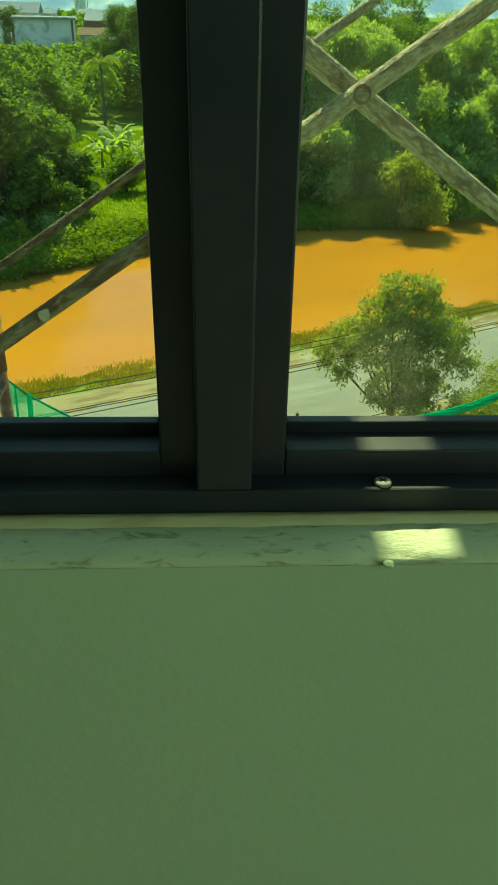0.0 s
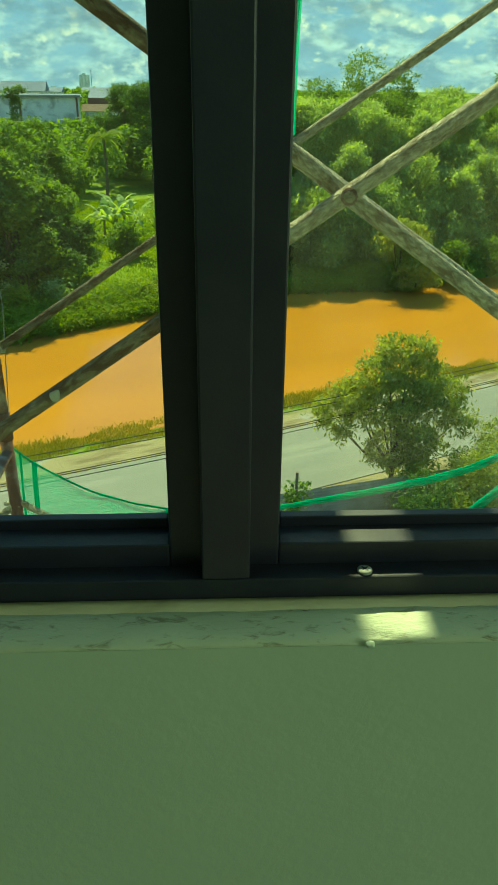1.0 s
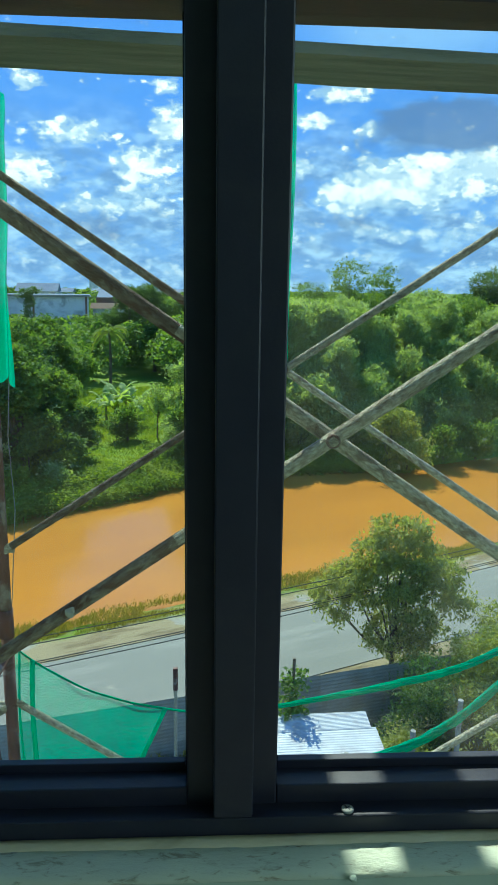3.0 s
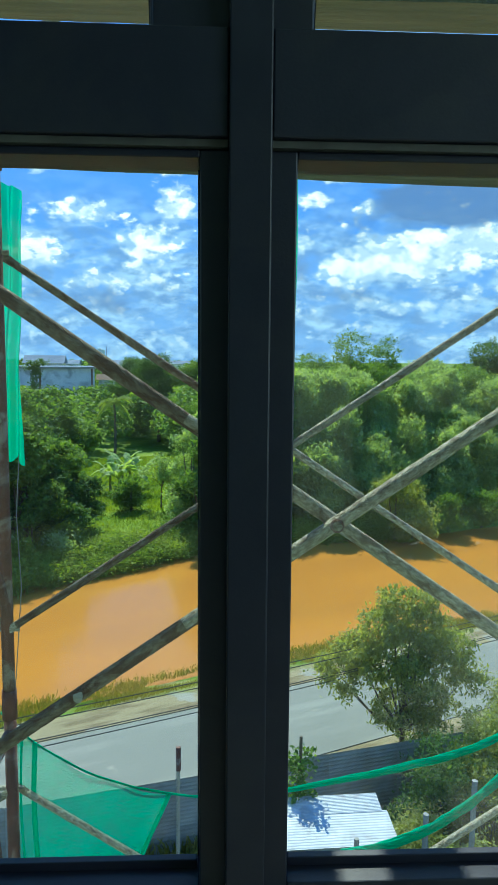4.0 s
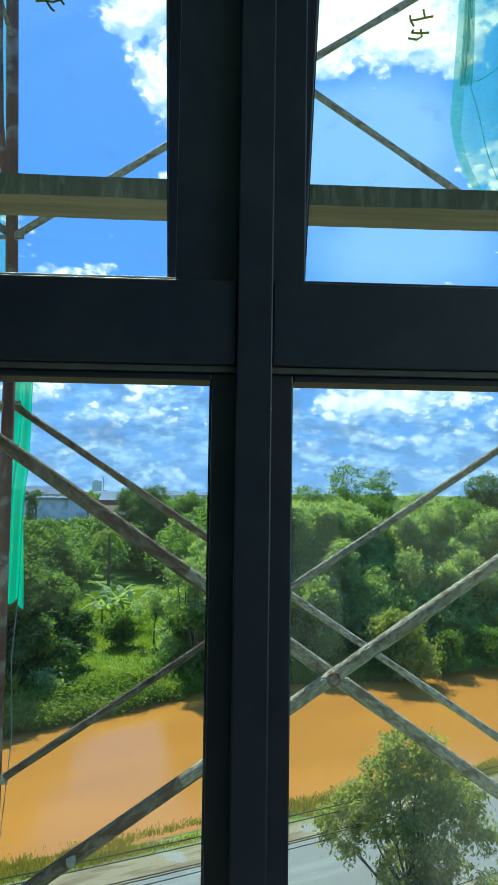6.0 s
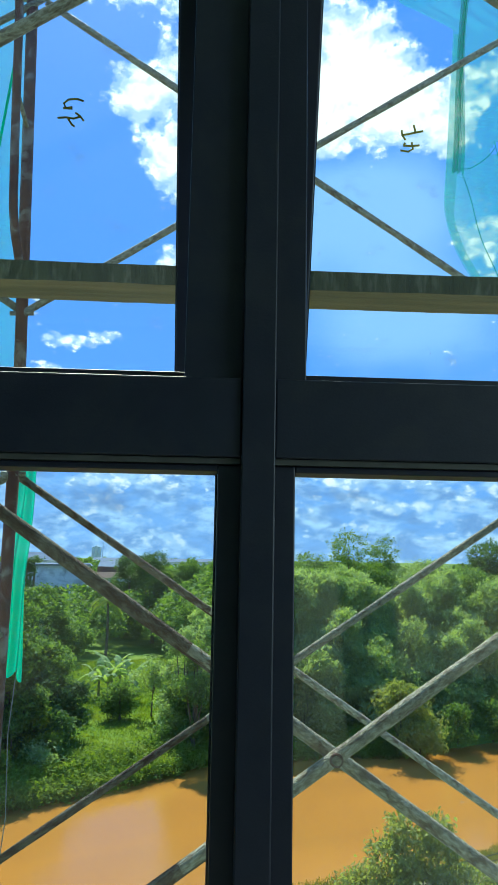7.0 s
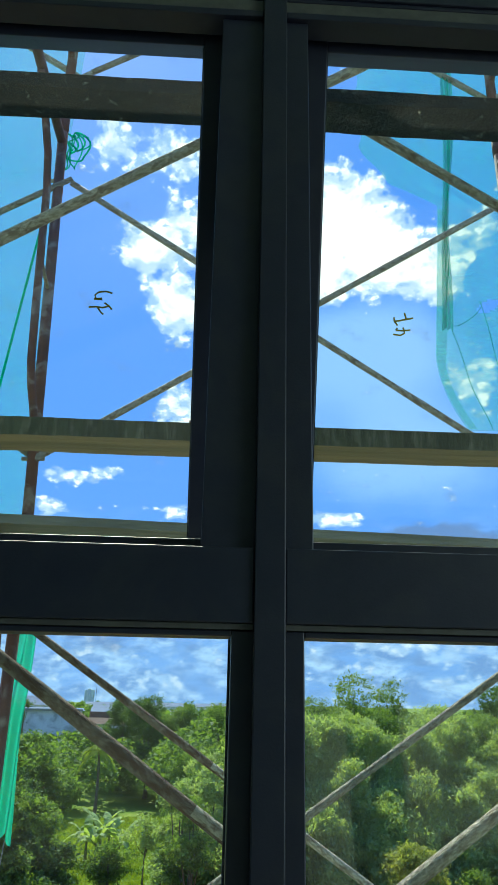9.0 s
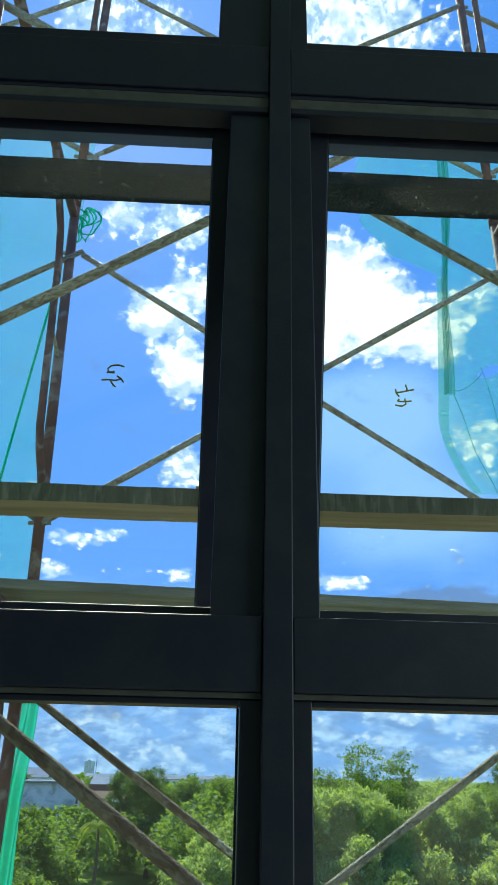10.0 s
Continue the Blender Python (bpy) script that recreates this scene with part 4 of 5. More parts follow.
def net_sheet(name, fn, nu, nv, mat, label, hole=None):
    """A hanging cloth given by a function of (s, t) in 0..1."""
    bm = bmesh.new()
    g = [[bm.verts.new(fn(i / nu, j / nv)) for j in range(nv + 1)] for i in range(nu + 1)]
    for i in range(nu):
        for j in range(nv):
            c = (g[i][j].co + g[i + 1][j + 1].co) / 2
            if hole and ((c.x - hole[0]) / hole[2]) ** 2 + ((c.z - hole[1] - 0.5 * (c.x - hole[0])) / hole[3]) ** 2 < 1:
                continue
            bm.faces.new((g[i][j], g[i + 1][j], g[i + 1][j + 1], g[i][j + 1]))
    ob = finish(name, bm, mat, True)
    return tagged(ob, label, "safety net", group="scaffold nets")


def fold(x, z, f, a, s=0.0):
    return a * math.sin(f * x + 2.0 * noise.noise((x * 3, z * 1.5, s))) + 1.5 * a * noise.noise((x * 5, z * 4, s + 2))


def swag_z(x):
    """The sagging hem of the lower net."""
    return 0.0244 + x * (-0.7947 + x * (1.1586 + x * (-0.6868 + x * 0.1737)))


NETY = 1.885


def hem_points(x0, x1, zf, n=40):
    return [(x, NETY + 0.01 * math.sin(7 * x), zf(x) + 0.004 * noise.noise((x * 9, 0, 0))) for x in np.linspace(x0, x1, n)]


def strands(points, radius, lay, count, turns):
    """Several wavering strands laid round one line; radius and lay: one for each point."""
    bm = bmesh.new()
    n = len(points)
    for k in range(count):
        line = []
        for i, p in enumerate(points):
            a = math.tau * (k / count + turns * i / n) + 1.2 * noise.noise((i * 0.2, k * 3.0, 1))
            line.append((p[0], p[1] + 0.6 * lay[i] * math.cos(a), p[2] + lay[i] * math.sin(a)))
        tube(bm, line, [r * (1 + 0.5 * noise.noise((i * 0.35, k * 5.0, 2))) for i, r in enumerate(radius)], 7, 0.7)
    return bm


w_ = [0.3 + 0.7 * max(0.0, min(1, (x - 0.5) * 1.3)) for x in np.linspace(-0.14, 1.80, 90)]
bm = strands(hem_points(-0.14, 1.80, swag_z, 90), [0.0065 * w for w in w_], [0.0095 * w for w in w_], 5, 2.2)
tagged(finish("rolled_net_hem", bm, M_NET, True), "bright green net rolled into a sagging rope", "safety net", group="scaffold nets")


def roll2_z(x):
    t = (x - 1.1) / 0.6
    return -0.40 + 0.08 * t + 0.30 * t * t


bm = strands(hem_points(1.05, 1.80, roll2_z, 50), [0.0085] * 50, [0.0125] * 50, 7, 0.8)
tagged(finish("rolled_net_hem", bm, M_NET, True), "bright green net gathered into a thick sagging roll", "safety net", group="scaffold nets")

net_sheet("lower_net", lambda s, t: (lambda x, z: (x - 0.29 * t * max(0, s - 0.3) / 0.7, NETY + fold(x, z, 30, 0.006), z))(-0.12 + 0.555 * s, swag_z(-0.12 + 0.555 * s) - 0.75 * t),
          60, 30, M_NET_THIN, "slack green net sheet hanging from a rope hem")
bm = pipe([(0.434, NETY - 0.004, swag_z(0.434)), (0.392, NETY - 0.004, -0.25), (0.342, NETY - 0.004, -0.36), (0.26, NETY - 0.004, -0.6), (0.17, NETY - 0.004, -0.92)], 0.008, 8, 0.5)
tagged(finish("net_selvedge", bm, M_NET, True), "doubled green edge of the slack net", "safety net", group="scaffold nets")
for x, w in ((-0.075, 0.004), (-0.03, 0.009)):
    bm = pipe([(x + 0.006 * math.sin(9 * z), NETY - 0.006, z) for z in np.linspace(swag_z(x) + 0.0, -0.9, 12)], w, 6, 0.5)
    tagged(finish("net_fold", bm, M_NET, True), "dark doubled fold of the green net", "safety net", group="scaffold nets")
net_sheet("hanging_net_strip", lambda s, t: (0.822 + 0.030 * s + 0.006 * math.sin(5 * t), NETY + 0.016 * math.sin(12 * s + 4 * t), 1.965 - 0.875 * t + 0.02 * s), 8, 24, M_NET,
          "narrow green net strip hanging from the deck")
net_sheet("hanging_net_strip", lambda s, t: (-0.115 + (0.085 - 0.012 * t) * s + 0.004 * math.sin(8 * t), NETY + 0.022 * math.sin(14 * s + 5 * t + 2 * noise.noise((t * 3, s, 4))), 1.93 - 0.875 * t - 0.03 * s + 0.012 * math.sin(11 * s) * t), 24, 50, M_NET,
          "green net strip hanging along a rusty upright")
bm = pipe([(-0.055, NETY, 1.06), (-0.07, NETY, 0.85), (-0.06, NETY, 0.6), (-0.085, NETY, 0.3), (-0.10, NETY, 0.14)], 0.0016, 6)
tagged(finish("green_rope", bm, M_CONCRETE, True), "thin pale cord hanging below a net strip", "cord")

NETU = 1.864


def right_edge(z):
    """The curved free edge of the upper net."""
    if z < 3.47:
        return 1.405 + 0.115 * max(0, (2.75 - z) / 0.32) ** 2 + 0.08 * max(0, z - 2.75)
    return 1.463 - 0.19 * min(1, (z - 3.47) / 0.10) - 0.14 * min(1, max(0, (z - 3.55) / 0.22)) + 0.02 * noise.noise((z * 9, 0, 0))


net_sheet("upper_net", lambda s, t: (lambda z: (right_edge(z) + (2.05 - right_edge(z)) * s, NETU + fold(s * 3, z, 4, 0.006, 5), z))(2.44 + 2.3 * t), 60, 180, M_NET_FAINT,
          "sun-bleached blue-green net sheet with a torn edge and a hole", (1.64, 2.985, 0.048, 0.026))
def seam_x(z):
    return 1.463 + 0.076 * (z - 3.03) + 0.006 * math.sin(7 * z)


net_sheet("net_hem", lambda s, t: (lambda z: (right_edge(z) + (max(seam_x(z), right_edge(z) + 0.03) - right_edge(z)) * s, NETU - 0.012 + 0.003 * math.sin(9 * z), z))(2.44 + 1.0 * t), 6, 40, M_NET_FAINT,
          "doubled blue-green hem along the free edge of the upper net")
net_sheet("net_fold", lambda s, t: (lambda z: (seam_x(z) + (0.036 + 0.012 * math.sin(5 * z)) * (s - 0.5), NETU - 0.02 + 0.010 * math.sin(16 * s + 2 * z), z))(2.86 + 1.9 * t), 16, 60, M_NET_THIN,
          "bunched green seam of the upper net")
for i in range(4):
    q = np.random.default_rng(60 + i)
    off, z1 = q.uniform(-0.02, 0.02), q.uniform(3.2, 4.4)
    bm = pipe([(seam_x(z) + off * (0.3 + 0.7 * abs(math.sin(1.7 * z + i))), NETU - 0.032, z) for z in np.linspace(2.86 + 0.12 * i, z1, 24)], 0.0013, 5, 0.5)
    tagged(finish("net_fold", bm, M_NET, True), "thin pulled thread of the upper net", "safety net", group="scaffold nets")
for x0, z0, x1, z1 in ((1.475, 2.86, 1.60, 2.44), (1.60, 3.0, 1.70, 2.50), (1.46, 2.88, 1.60, 2.97)):
    bm = pipe([(x0 + (x1 - x0) * t + 0.004 * math.sin(9 * t), NETU - 0.014, z0 + (z1 - z0) * t - 0.03 * math.sin(math.pi * t)) for t in np.linspace(0, 1, 14)], 0.0016, 5, 0.5)
    tagged(finish("net_crease", bm, M_NET_THIN, True), "fine creased line across the upper net", "safety net", group="scaffold nets")
net_sheet("upper_net", lambda s, t: (-0.125 - 0.85 * s + (0.0 if s else -0.02 * math.sin(5 * t)), NETU + fold(s * 2, t * 3, 6, 0.006, 9), 1.97 + 2.9 * t), 30, 50, M_NET_FAINT,
          "sun-bleached blue-green net sheet behind an upright")
bm = pipe([(-0.285 + 0.095 * t, NETU - 0.01, 2.38 + 0.95 * t) for t in np.linspace(0, 1, 10)], 0.005, 6, 0.5)
tagged(finish("net_fold", bm, M_NET, True), "green doubled edge of the upper net", "safety net", group="scaffold nets")
rr = np.random.default_rng(12)
bm = bmesh.new()
for i in range(7):
    w, h, x0 = rr.uniform(0.015, 0.05), rr.uniform(0.03, 0.10), rr.uniform(-0.15, -0.07)
    tube(bm, [(x0 + w * math.sin(a) + 0.01 * math.sin(3 * a + i), 1.862 + 0.012 * math.sin(2 * a + i), 3.75 - h + h * math.cos(a)) for a in np.linspace(rr.uniform(-1, 0), rr.uniform(4, 6.5), 22)], rr.uniform(0.0025, 0.005), 6, 0.5)
tagged(finish("green_rope", bm, M_NET, True), "tangled green net cord looped at an upright", "cord")

# ---------------------------------------------------------------- far bank trees
FOREST = "thicket on the far bank"


def at_bank(u, n, z=0.35):
    return tuple(road_frame(u, n, GZ + z))


def uv(x, y):
    return x * math.cos(TURN) + y * math.sin(TURN), -x * math.sin(TURN) + y * math.cos(TURN)


rng0 = np.random.default_rng(5)
# broad trees at the left, by plan place, height and spread
for i, (x, y, h, w) in enumerate([(-18.5, 50.5, 10.5, 7.0), (-14.3, 51.8, 10.5, 6.0), (-13.0, 56.0, 8.5, 4.6), (-19, 52, 13.0, 8), (-14.5, 55, 12.0, 7), (-14.6, 60, 10.0, 5),
                                  (-22, 48, 12, 8), (-16.0, 63, 12.0, 7), (-15.8, 68, 10.5, 5), (-20, 66, 13, 9), (-16.5, 74, 11.5, 8), (-11.6, 53.5, 6.0, 4.0), (-10.8, 57.5, 5.0, 3.4)]):
    r = np.random.default_rng(100 + i)
    make_tree("broadleaf_tree", (x, y + 1.5, GZ + 0.2), crown_blobs(r, h, w, 14, 0.14), M_LEAF if i % 3 == 1 else M_LEAF_DARK, 200 + i, 0.22, 0.34, 0.185, 2.2, 26, 0.25, 0.35,
              label="dense dark green broadleaf tree on the river bank", category="tree", group=FOREST)
# trees at the right of the clearing
for i, (x, y, h, w) in enumerate([(-0.6, 53.5, 8.5, 4.2), (-1.5, 58, 9.0, 4.5), (-0.4, 66, 9.0, 4.5), (0.8, 60, 10, 5), (-1.6, 80, 9.5, 5), (0.5, 72, 10.5, 6)]):
    r = np.random.default_rng(300 + i)
    make_tree("broadleaf_tree", (x, y + 3.5, GZ + 0.2), crown_blobs(r, h, w, 9, 0.2), M_LEAF_BAMBOO if i % 2 else M_LEAF, 330 + i, 0.16, 0.31, 0.14, 2.4, 26, 0.23, 0.5,
              label="light green feathery tree beside the clearing", category="tree", group=FOREST)
# bamboo along the right bank
for i, (x, y, h) in enumerate([(2.5, 53.0, 8.6), (5.0, 55.2, 11.8), (8.5, 55.0, 8.8), (11.0, 57.8, 12.0), (14.5, 57.2, 8.6), (17.2, 60.2, 11.8), (20.5, 60.0, 10.2), (24.0, 62.5, 12.0),
                               (4.0, 59.5, 13.6), (7.5, 61.0, 14.0), (11, 62, 13.8), (15, 63.5, 13.6), (19, 65.5, 13.6), (23, 67.5, 13.8), (28, 65.5, 13.5), (9.0, 67.0, 14.3), (15.0, 69.0, 14.0)]):
    bamboo((x * 1.06, y + 8.0, GZ + 0.1), h * (0.82 if i < 8 else 1.0), 400 + i, 12, 3.4, 0.42, 0.12, label="tall arching light green bamboo clump at the water", category="bamboo", group=FOREST)
# bright shrubs at the water
for i, (x, y, h, w) in enumerate([(15.6, 58.0, 5.6, 4.0), (17.2, 58.2, 3.8, 3.2), (4.2, 59.0, 3.2, 2.6), (21.0, 60.5, 3.0, 3), (24.5, 62, 3.2, 3)]):
    r = np.random.default_rng(500 + i)
    make_tree("waterside_shrub", (x, y, GZ - 0.1), crown_blobs(r, h, w, 8, 0.15), M_LEAF_NEAR if i < 3 else M_LEAF, 520 + i, 0.08, 0.34, 0.12, 2.4, 22, 0.3, 0.8,
              label="bright yellow-green shrub leaning over the water", category="shrub", group=FOREST)
# low growth that steps up from the water
for i in range(46):
    r = np.random.default_rng(1500 + i)
    u = -6 + i * 1.25 + r.normal() * 0.3
    if 13.0 < u < 19.5:
        continue
    n = 50.3 + r.uniform(0, 3.5)
    h = 1.2 + (n - 49.9) * r.uniform(0.6, 1.2)
    make_tree("bank_shrub", at_bank(u, n + bank_shift(u), 0.1), crown_blobs(r, h, 2.6, 6, 0.15), (M_LEAF, M_LEAF_BAMBOO, M_GRASS)[i % 3], 1600 + i, 0.05, 0.28, 0.13, 2.6, 22, 0.28, 0.4,
              label="low leafy shrub at the edge of the far bank", category="shrub", group=FOREST)
# in the clearing
for i, (x, y, h, w) in enumerate([(-7.3, 67, 3.3, 3.2)]):
    r = np.random.default_rng(560 + i)
    make_tree("round_shrub", (x, y, GZ + 0.3), crown_blobs(r, h, w, 8, 0.25), M_LEAF, 570 + i, 0.10, 0.28, 0.16, 2.6, 24, 0.3, 0.2,
              label="rounded green shrub in the grass clearing", category="shrub")
r = np.random.default_rng(580)
make_tree("young_tree", (-4.6, 68.0, GZ + 0.2), crown_blobs(r, 5.6, 3.0, 6, 0.55), M_LEAF_BAMBOO, 581, 0.07, 0.26, 0.12, 2.2, 20, 0.3, 0.3,
          label="slender young tree with an airy crown in the clearing", category="tree")
# tall trees behind
for i, (x, y, h, w, m) in enumerate([(17.2, 88, 18.6, 11.0, M_LEAF), (22.6, 92, 18.0, 8.0, M_LEAF), (3.5, 80, 14.6, 4.0, M_LEAF), (37.5, 94, 18.0, 8.0, M_LEAF_DARK), (27.0, 88, 15.0, 7, M_LEAF_BAMBOO),
                                     (31, 84, 14.5, 7, M_LEAF), (-9.5, 128, 15.8, 12.0, M_LEAF_DARK), (-15.0, 138, 15.2, 12, M_LEAF_DARK), (-3.5, 130, 14.8, 9, M_LEAF), (2.0, 134, 14.8, 9, M_LEAF)]):
    r = np.random.default_rng(600 + i)
    make_tree("tall_tree", (x, y, GZ), crown_blobs(r, h, w, 12, 0.35 if i < 6 else 0.10), m, 620 + i, 0.25, 0.30, 0.16, 1.3 if i < 2 else 1.7, 22, 0.36, 0.25,
              label="tall open-crowned tree rising above the thicket", category="tree", group="trees against the sky")


make_tree("vine_pole", (-29.0, 120, GZ), [(0.2 * math.sin(1.7 * z), 0, z, 0.6 + 0.25 * math.sin(2.3 * z), 0.6, 0.9) for z in np.arange(1.0, 14.0, 1.2)] + [(-0.7, 0, 13.4, 1.0, 0.8, 0.7), (0.8, 0, 13.9, 0.9, 0.8, 0.6)],
          M_LEAF_DARK, 660, 0.12, 0.34, 0.18, 2.4, 22, 0.3, 0.4, label="tall pole overgrown with dark creepers", category="pole")


def palm(at, height, seed):
    rng = np.random.default_rng(seed)
    p = thing("coconut_palm", at, label="tall coconut palm with drooping yellow-green fronds", category="palm")
    part("trunk", pipe([(0.15 * math.sin(3 * t), 0, t * height) for t in np.linspace(0, 1, 9)], [0.24 - 0.1 * t for t in np.linspace(0, 1, 9)], 8), M_BARK, p)
    for i in range(20):
        a = math.tau * i / 20 + rng.normal() * 0.15
        rise = rng.uniform(-0.2, 1.25)
        t = np.linspace(0, 1, 36)
        ln = rng.uniform(3.0, 3.8)
        rr, zz = ln * t * (1 - 0.22 * t), height + ln * (rise * t - (0.75 + 0.45 * rise) * t * t)
        mid = np.stack((rr * math.cos(a), rr * math.sin(a), zz), axis=1)
        side = np.array((-math.sin(a), math.cos(a), 0))
        out = np.array((math.cos(a), math.sin(a), 0))
        rows = []
        for s in (-1, 1):
            tip = mid + (s * side * 0.55 + out * 0.3 + np.array((0, 0, -0.45))) * (0.9 * np.sin(np.pi * (0.12 + 0.85 * t)))[:, None]
            w = out * 0.055
            rows.append(np.stack((mid - w, mid + w, tip + w * 0.3, tip - w * 0.3), axis=1))
        frond = new("frond", quads_mesh("frond", np.concatenate(rows), M_PALM))
        frond.parent = p
    return p


palm((-13.6, 101, GZ), 8.6, 7)


def banana(at, seed, h=4.2):
    rng = np.random.default_rng(seed)
    p = thing("banana_plant", at, label="banana plant with broad arching leaves", category="banana plant", group="banana plants in the clearing")
    part("stem", pipe([(0, 0, 0), (0.03, 0, h * 0.4)], (0.17, 0.10), 8), M_CULM, p)
    for i in range(9):
        a = rng.uniform(0, math.tau)
        t = np.linspace(0, 1, 9)
        ln = rng.uniform(2.2, 3.3)
        rise = rng.uniform(0.7, 1.8)
        mid = np.stack((ln * 0.75 * t * math.cos(a), ln * 0.75 * t * math.sin(a), h * 0.38 + ln * (rise * t - 0.85 * t * t)), axis=1)
        side = np.array((-math.sin(a), math.cos(a), 0)) * (0.42 * np.sin(np.pi * (0.08 + 0.88 * t)))[:, None]
        dip = np.array((0, 0, -0.10))
        q = [np.stack((mid[:-1], mid[1:], mid[1:] + s * side[1:] + dip, mid[:-1] + s * side[:-1] + dip), axis=1) for s in (-1, 1)]
        lf = new("leaf", quads_mesh("leaf", np.concatenate(q), M_LEAF_BAMBOO))
        lf.parent = p
    return p


for i, (x, y) in enumerate([(-10.9, 82), (-9.6, 79.4), (-8.9, 83.0), (-7.6, 80.2), (-9.9, 84.5)]):
    banana((x, y - 4, GZ + 0.1), 700 + i, 5.0 + 0.4 * (i % 3))

# undergrowth and grass, too many to count


def scatter(name, n, u0, u1, n0, n1, z, height, width, mat, seed, label, thin=None):
    rng = np.random.default_rng(seed)
    c = rng.uniform((u0, n0), (u1, n1), (n // 12, 2))
    p = (c[:, None, :] + rng.normal(size=(len(c), 12, 2)) * 0.25).reshape(-1, 2)
    if thin:
        p = p[[thin(*q) for q in p]]
    pts = np.stack((p[:, 0] * math.cos(TURN) - p[:, 1] * math.sin(TURN), p[:, 0] * math.sin(TURN) + p[:, 1] * math.cos(TURN), np.full(len(p), GZ + z)), axis=1)
    ob = new(name, quads_mesh(name, blades(rng, pts, height, width), mat))
    return tagged(ob, label, "grass", kind="stuff")


scatter("bank_grass", 46000, -14, 32, 28.2, 30.2, -0.22, 0.22, 0.016, M_GRASS_DRY, 1, "yellow-green grass along the near river bank",
        lambda u, n: noise.noise((u * 0.35, n * 0.8, 0)) > -0.25)


def bank_weeds():
    """Leafy weeds that cover the far bank down to the water."""
    rng = np.random.default_rng(2)
    c = rng.uniform((0, 46.9), (40, 52.0), (5200, 2))
    lift = np.clip((c[:, 1] - 47.0) * 0.30, 0.0, 0.75) + rng.uniform(-0.45, 0.35, len(c))
    j = rng.normal(size=(len(c), 16, 3)) * (0.26, 0.26, 0.2)
    c[:, 1] += [bank_shift(u) for u in c[:, 0]]
    x = c[:, 0] * math.cos(TURN) - c[:, 1] * math.sin(TURN)
    y = c[:, 0] * math.sin(TURN) + c[:, 1] * math.cos(TURN)
    p = (np.stack((x, y, GZ + lift), axis=1)[:, None, :] + j).reshape(-1, 3)
    p[:, 2] = np.maximum(p[:, 2], GZ - 0.42)
    ob = new("far_bank_weeds", quads_mesh("far_bank_weeds", leaves(rng, p, 0.24, 0.12, 0.0), M_GRASS))
    return tagged(ob, "lush green weeds along the far river bank", "weeds", kind="stuff")


bank_weeds()
scatter("clearing_grass", 90000, 10, 40, 50, 100, 0.25, 0.30, 0.03, M_GRASS, 3, "sunlit green grass of the clearing")


def far_woods():
    """Low woods between the bank and the horizon."""
    rng = np.random.default_rng(77)
    cs, sizes = [], []
    for i in range(1500):
        d = 95 * math.exp(rng.uniform(0, 2.35))
        a = math.radians(rng.uniform(-27, 30))
        x, y = d * math.sin(a), d * math.cos(a)
        low = -62 < x < -8 and 95 < y < 190 and x < -0.06 * y
        if -20 < x < -4 and y < 112:
            continue
        h, w = rng.uniform(6.5, 9.0 if low else 12.8), rng.uniform(4, 9)
        k = 420 if d < 200 else 200
        v = rng.normal(size=(k, 3))
        v /= np.linalg.norm(v, axis=1)[:, None]
        v[:, 2] = np.abs(v[:, 2]) * 1.3 - 0.3
        cs.append(np.array((x, y, GZ + h * 0.55)) + v * (w * 0.6, w * 0.6, h * 0.48) * rng.uniform(0.8, 1.08, (k, 1)))
        sizes.append(np.full((k, 1), 0.55 + d * 0.0035))
    c, s = np.concatenate(cs), np.concatenate(sizes)
    q = leaves(rng, c, 1.0, 0.6, 0.1)
    mid = q.mean(axis=1, keepdims=True)
    ob = new("far_woods", quads_mesh("far_woods", mid + (q - mid) * (s * 0.85)[:, None, :], M_LEAF))
    return tagged(ob, "hazy low woods reaching to the horizon", "woods", kind="stuff")


far_woods()

# ---------------------------------------------------------------- far buildings


def hall(name, at, turn, w, d, h, pitch, wall, roof, label, bays=0, fascia=None):
    b = thing(name, at, turn, label=label, category="building", group="far buildings")
    part("wall", boxed(-w / 2, w / 2, -d / 2, d / 2, 0, h), wall, b)
    bm = bmesh.new()
    o = 0.6
    a = [bm.verts.new(v) for v in ((-w / 2 - o, -d / 2 - o, h), (w / 2 + o, -d / 2 - o, h), (w / 2 + o, 0, h + pitch), (-w / 2 - o, 0, h + pitch), (w / 2 + o, d / 2 + o, h), (-w / 2 - o, d / 2 + o, h))]
    bm.faces.new((a[0], a[1], a[2], a[3])), bm.faces.new((a[3], a[2], a[4], a[5])), bm.faces.new((a[0], a[3], a[5])), bm.faces.new((a[1], a[4], a[2])), bm.faces.new((a[0], a[5], a[4], a[1]))
    part("roof", bm, roof, b)
    if fascia:
        part("fascia", boxed(-w / 2 - o, w / 2 + o, -d / 2 - o - 0.15, -d / 2 - o - 0.01, h - 1.6, h + 0.05), fascia, b, "brown fascia band")
    for i in range(bays):
        x = -w / 2 + w * (i + 0.5) / bays
        win = part("window", boxed(x - 0.8, x + 0.8, -d / 2 - 0.06, -d / 2 - 0.01, h * 0.35, h * 0.6), M_FRAME, b, "dark window")
        part("sill", boxed(x - 0.9, x + 0.9, -d / 2 - 0.16, -d / 2 - 0.01, h * 0.32, h * 0.35), M_CONCRETE, win)
    return b


hall("warehouse", (-40.5, 172, GZ), 12, 24, 16, 12.4, 0.5, M_WALL_WHITE, M_ROOF_BLUE, "long white rendered warehouse wall with grey stains", 0)
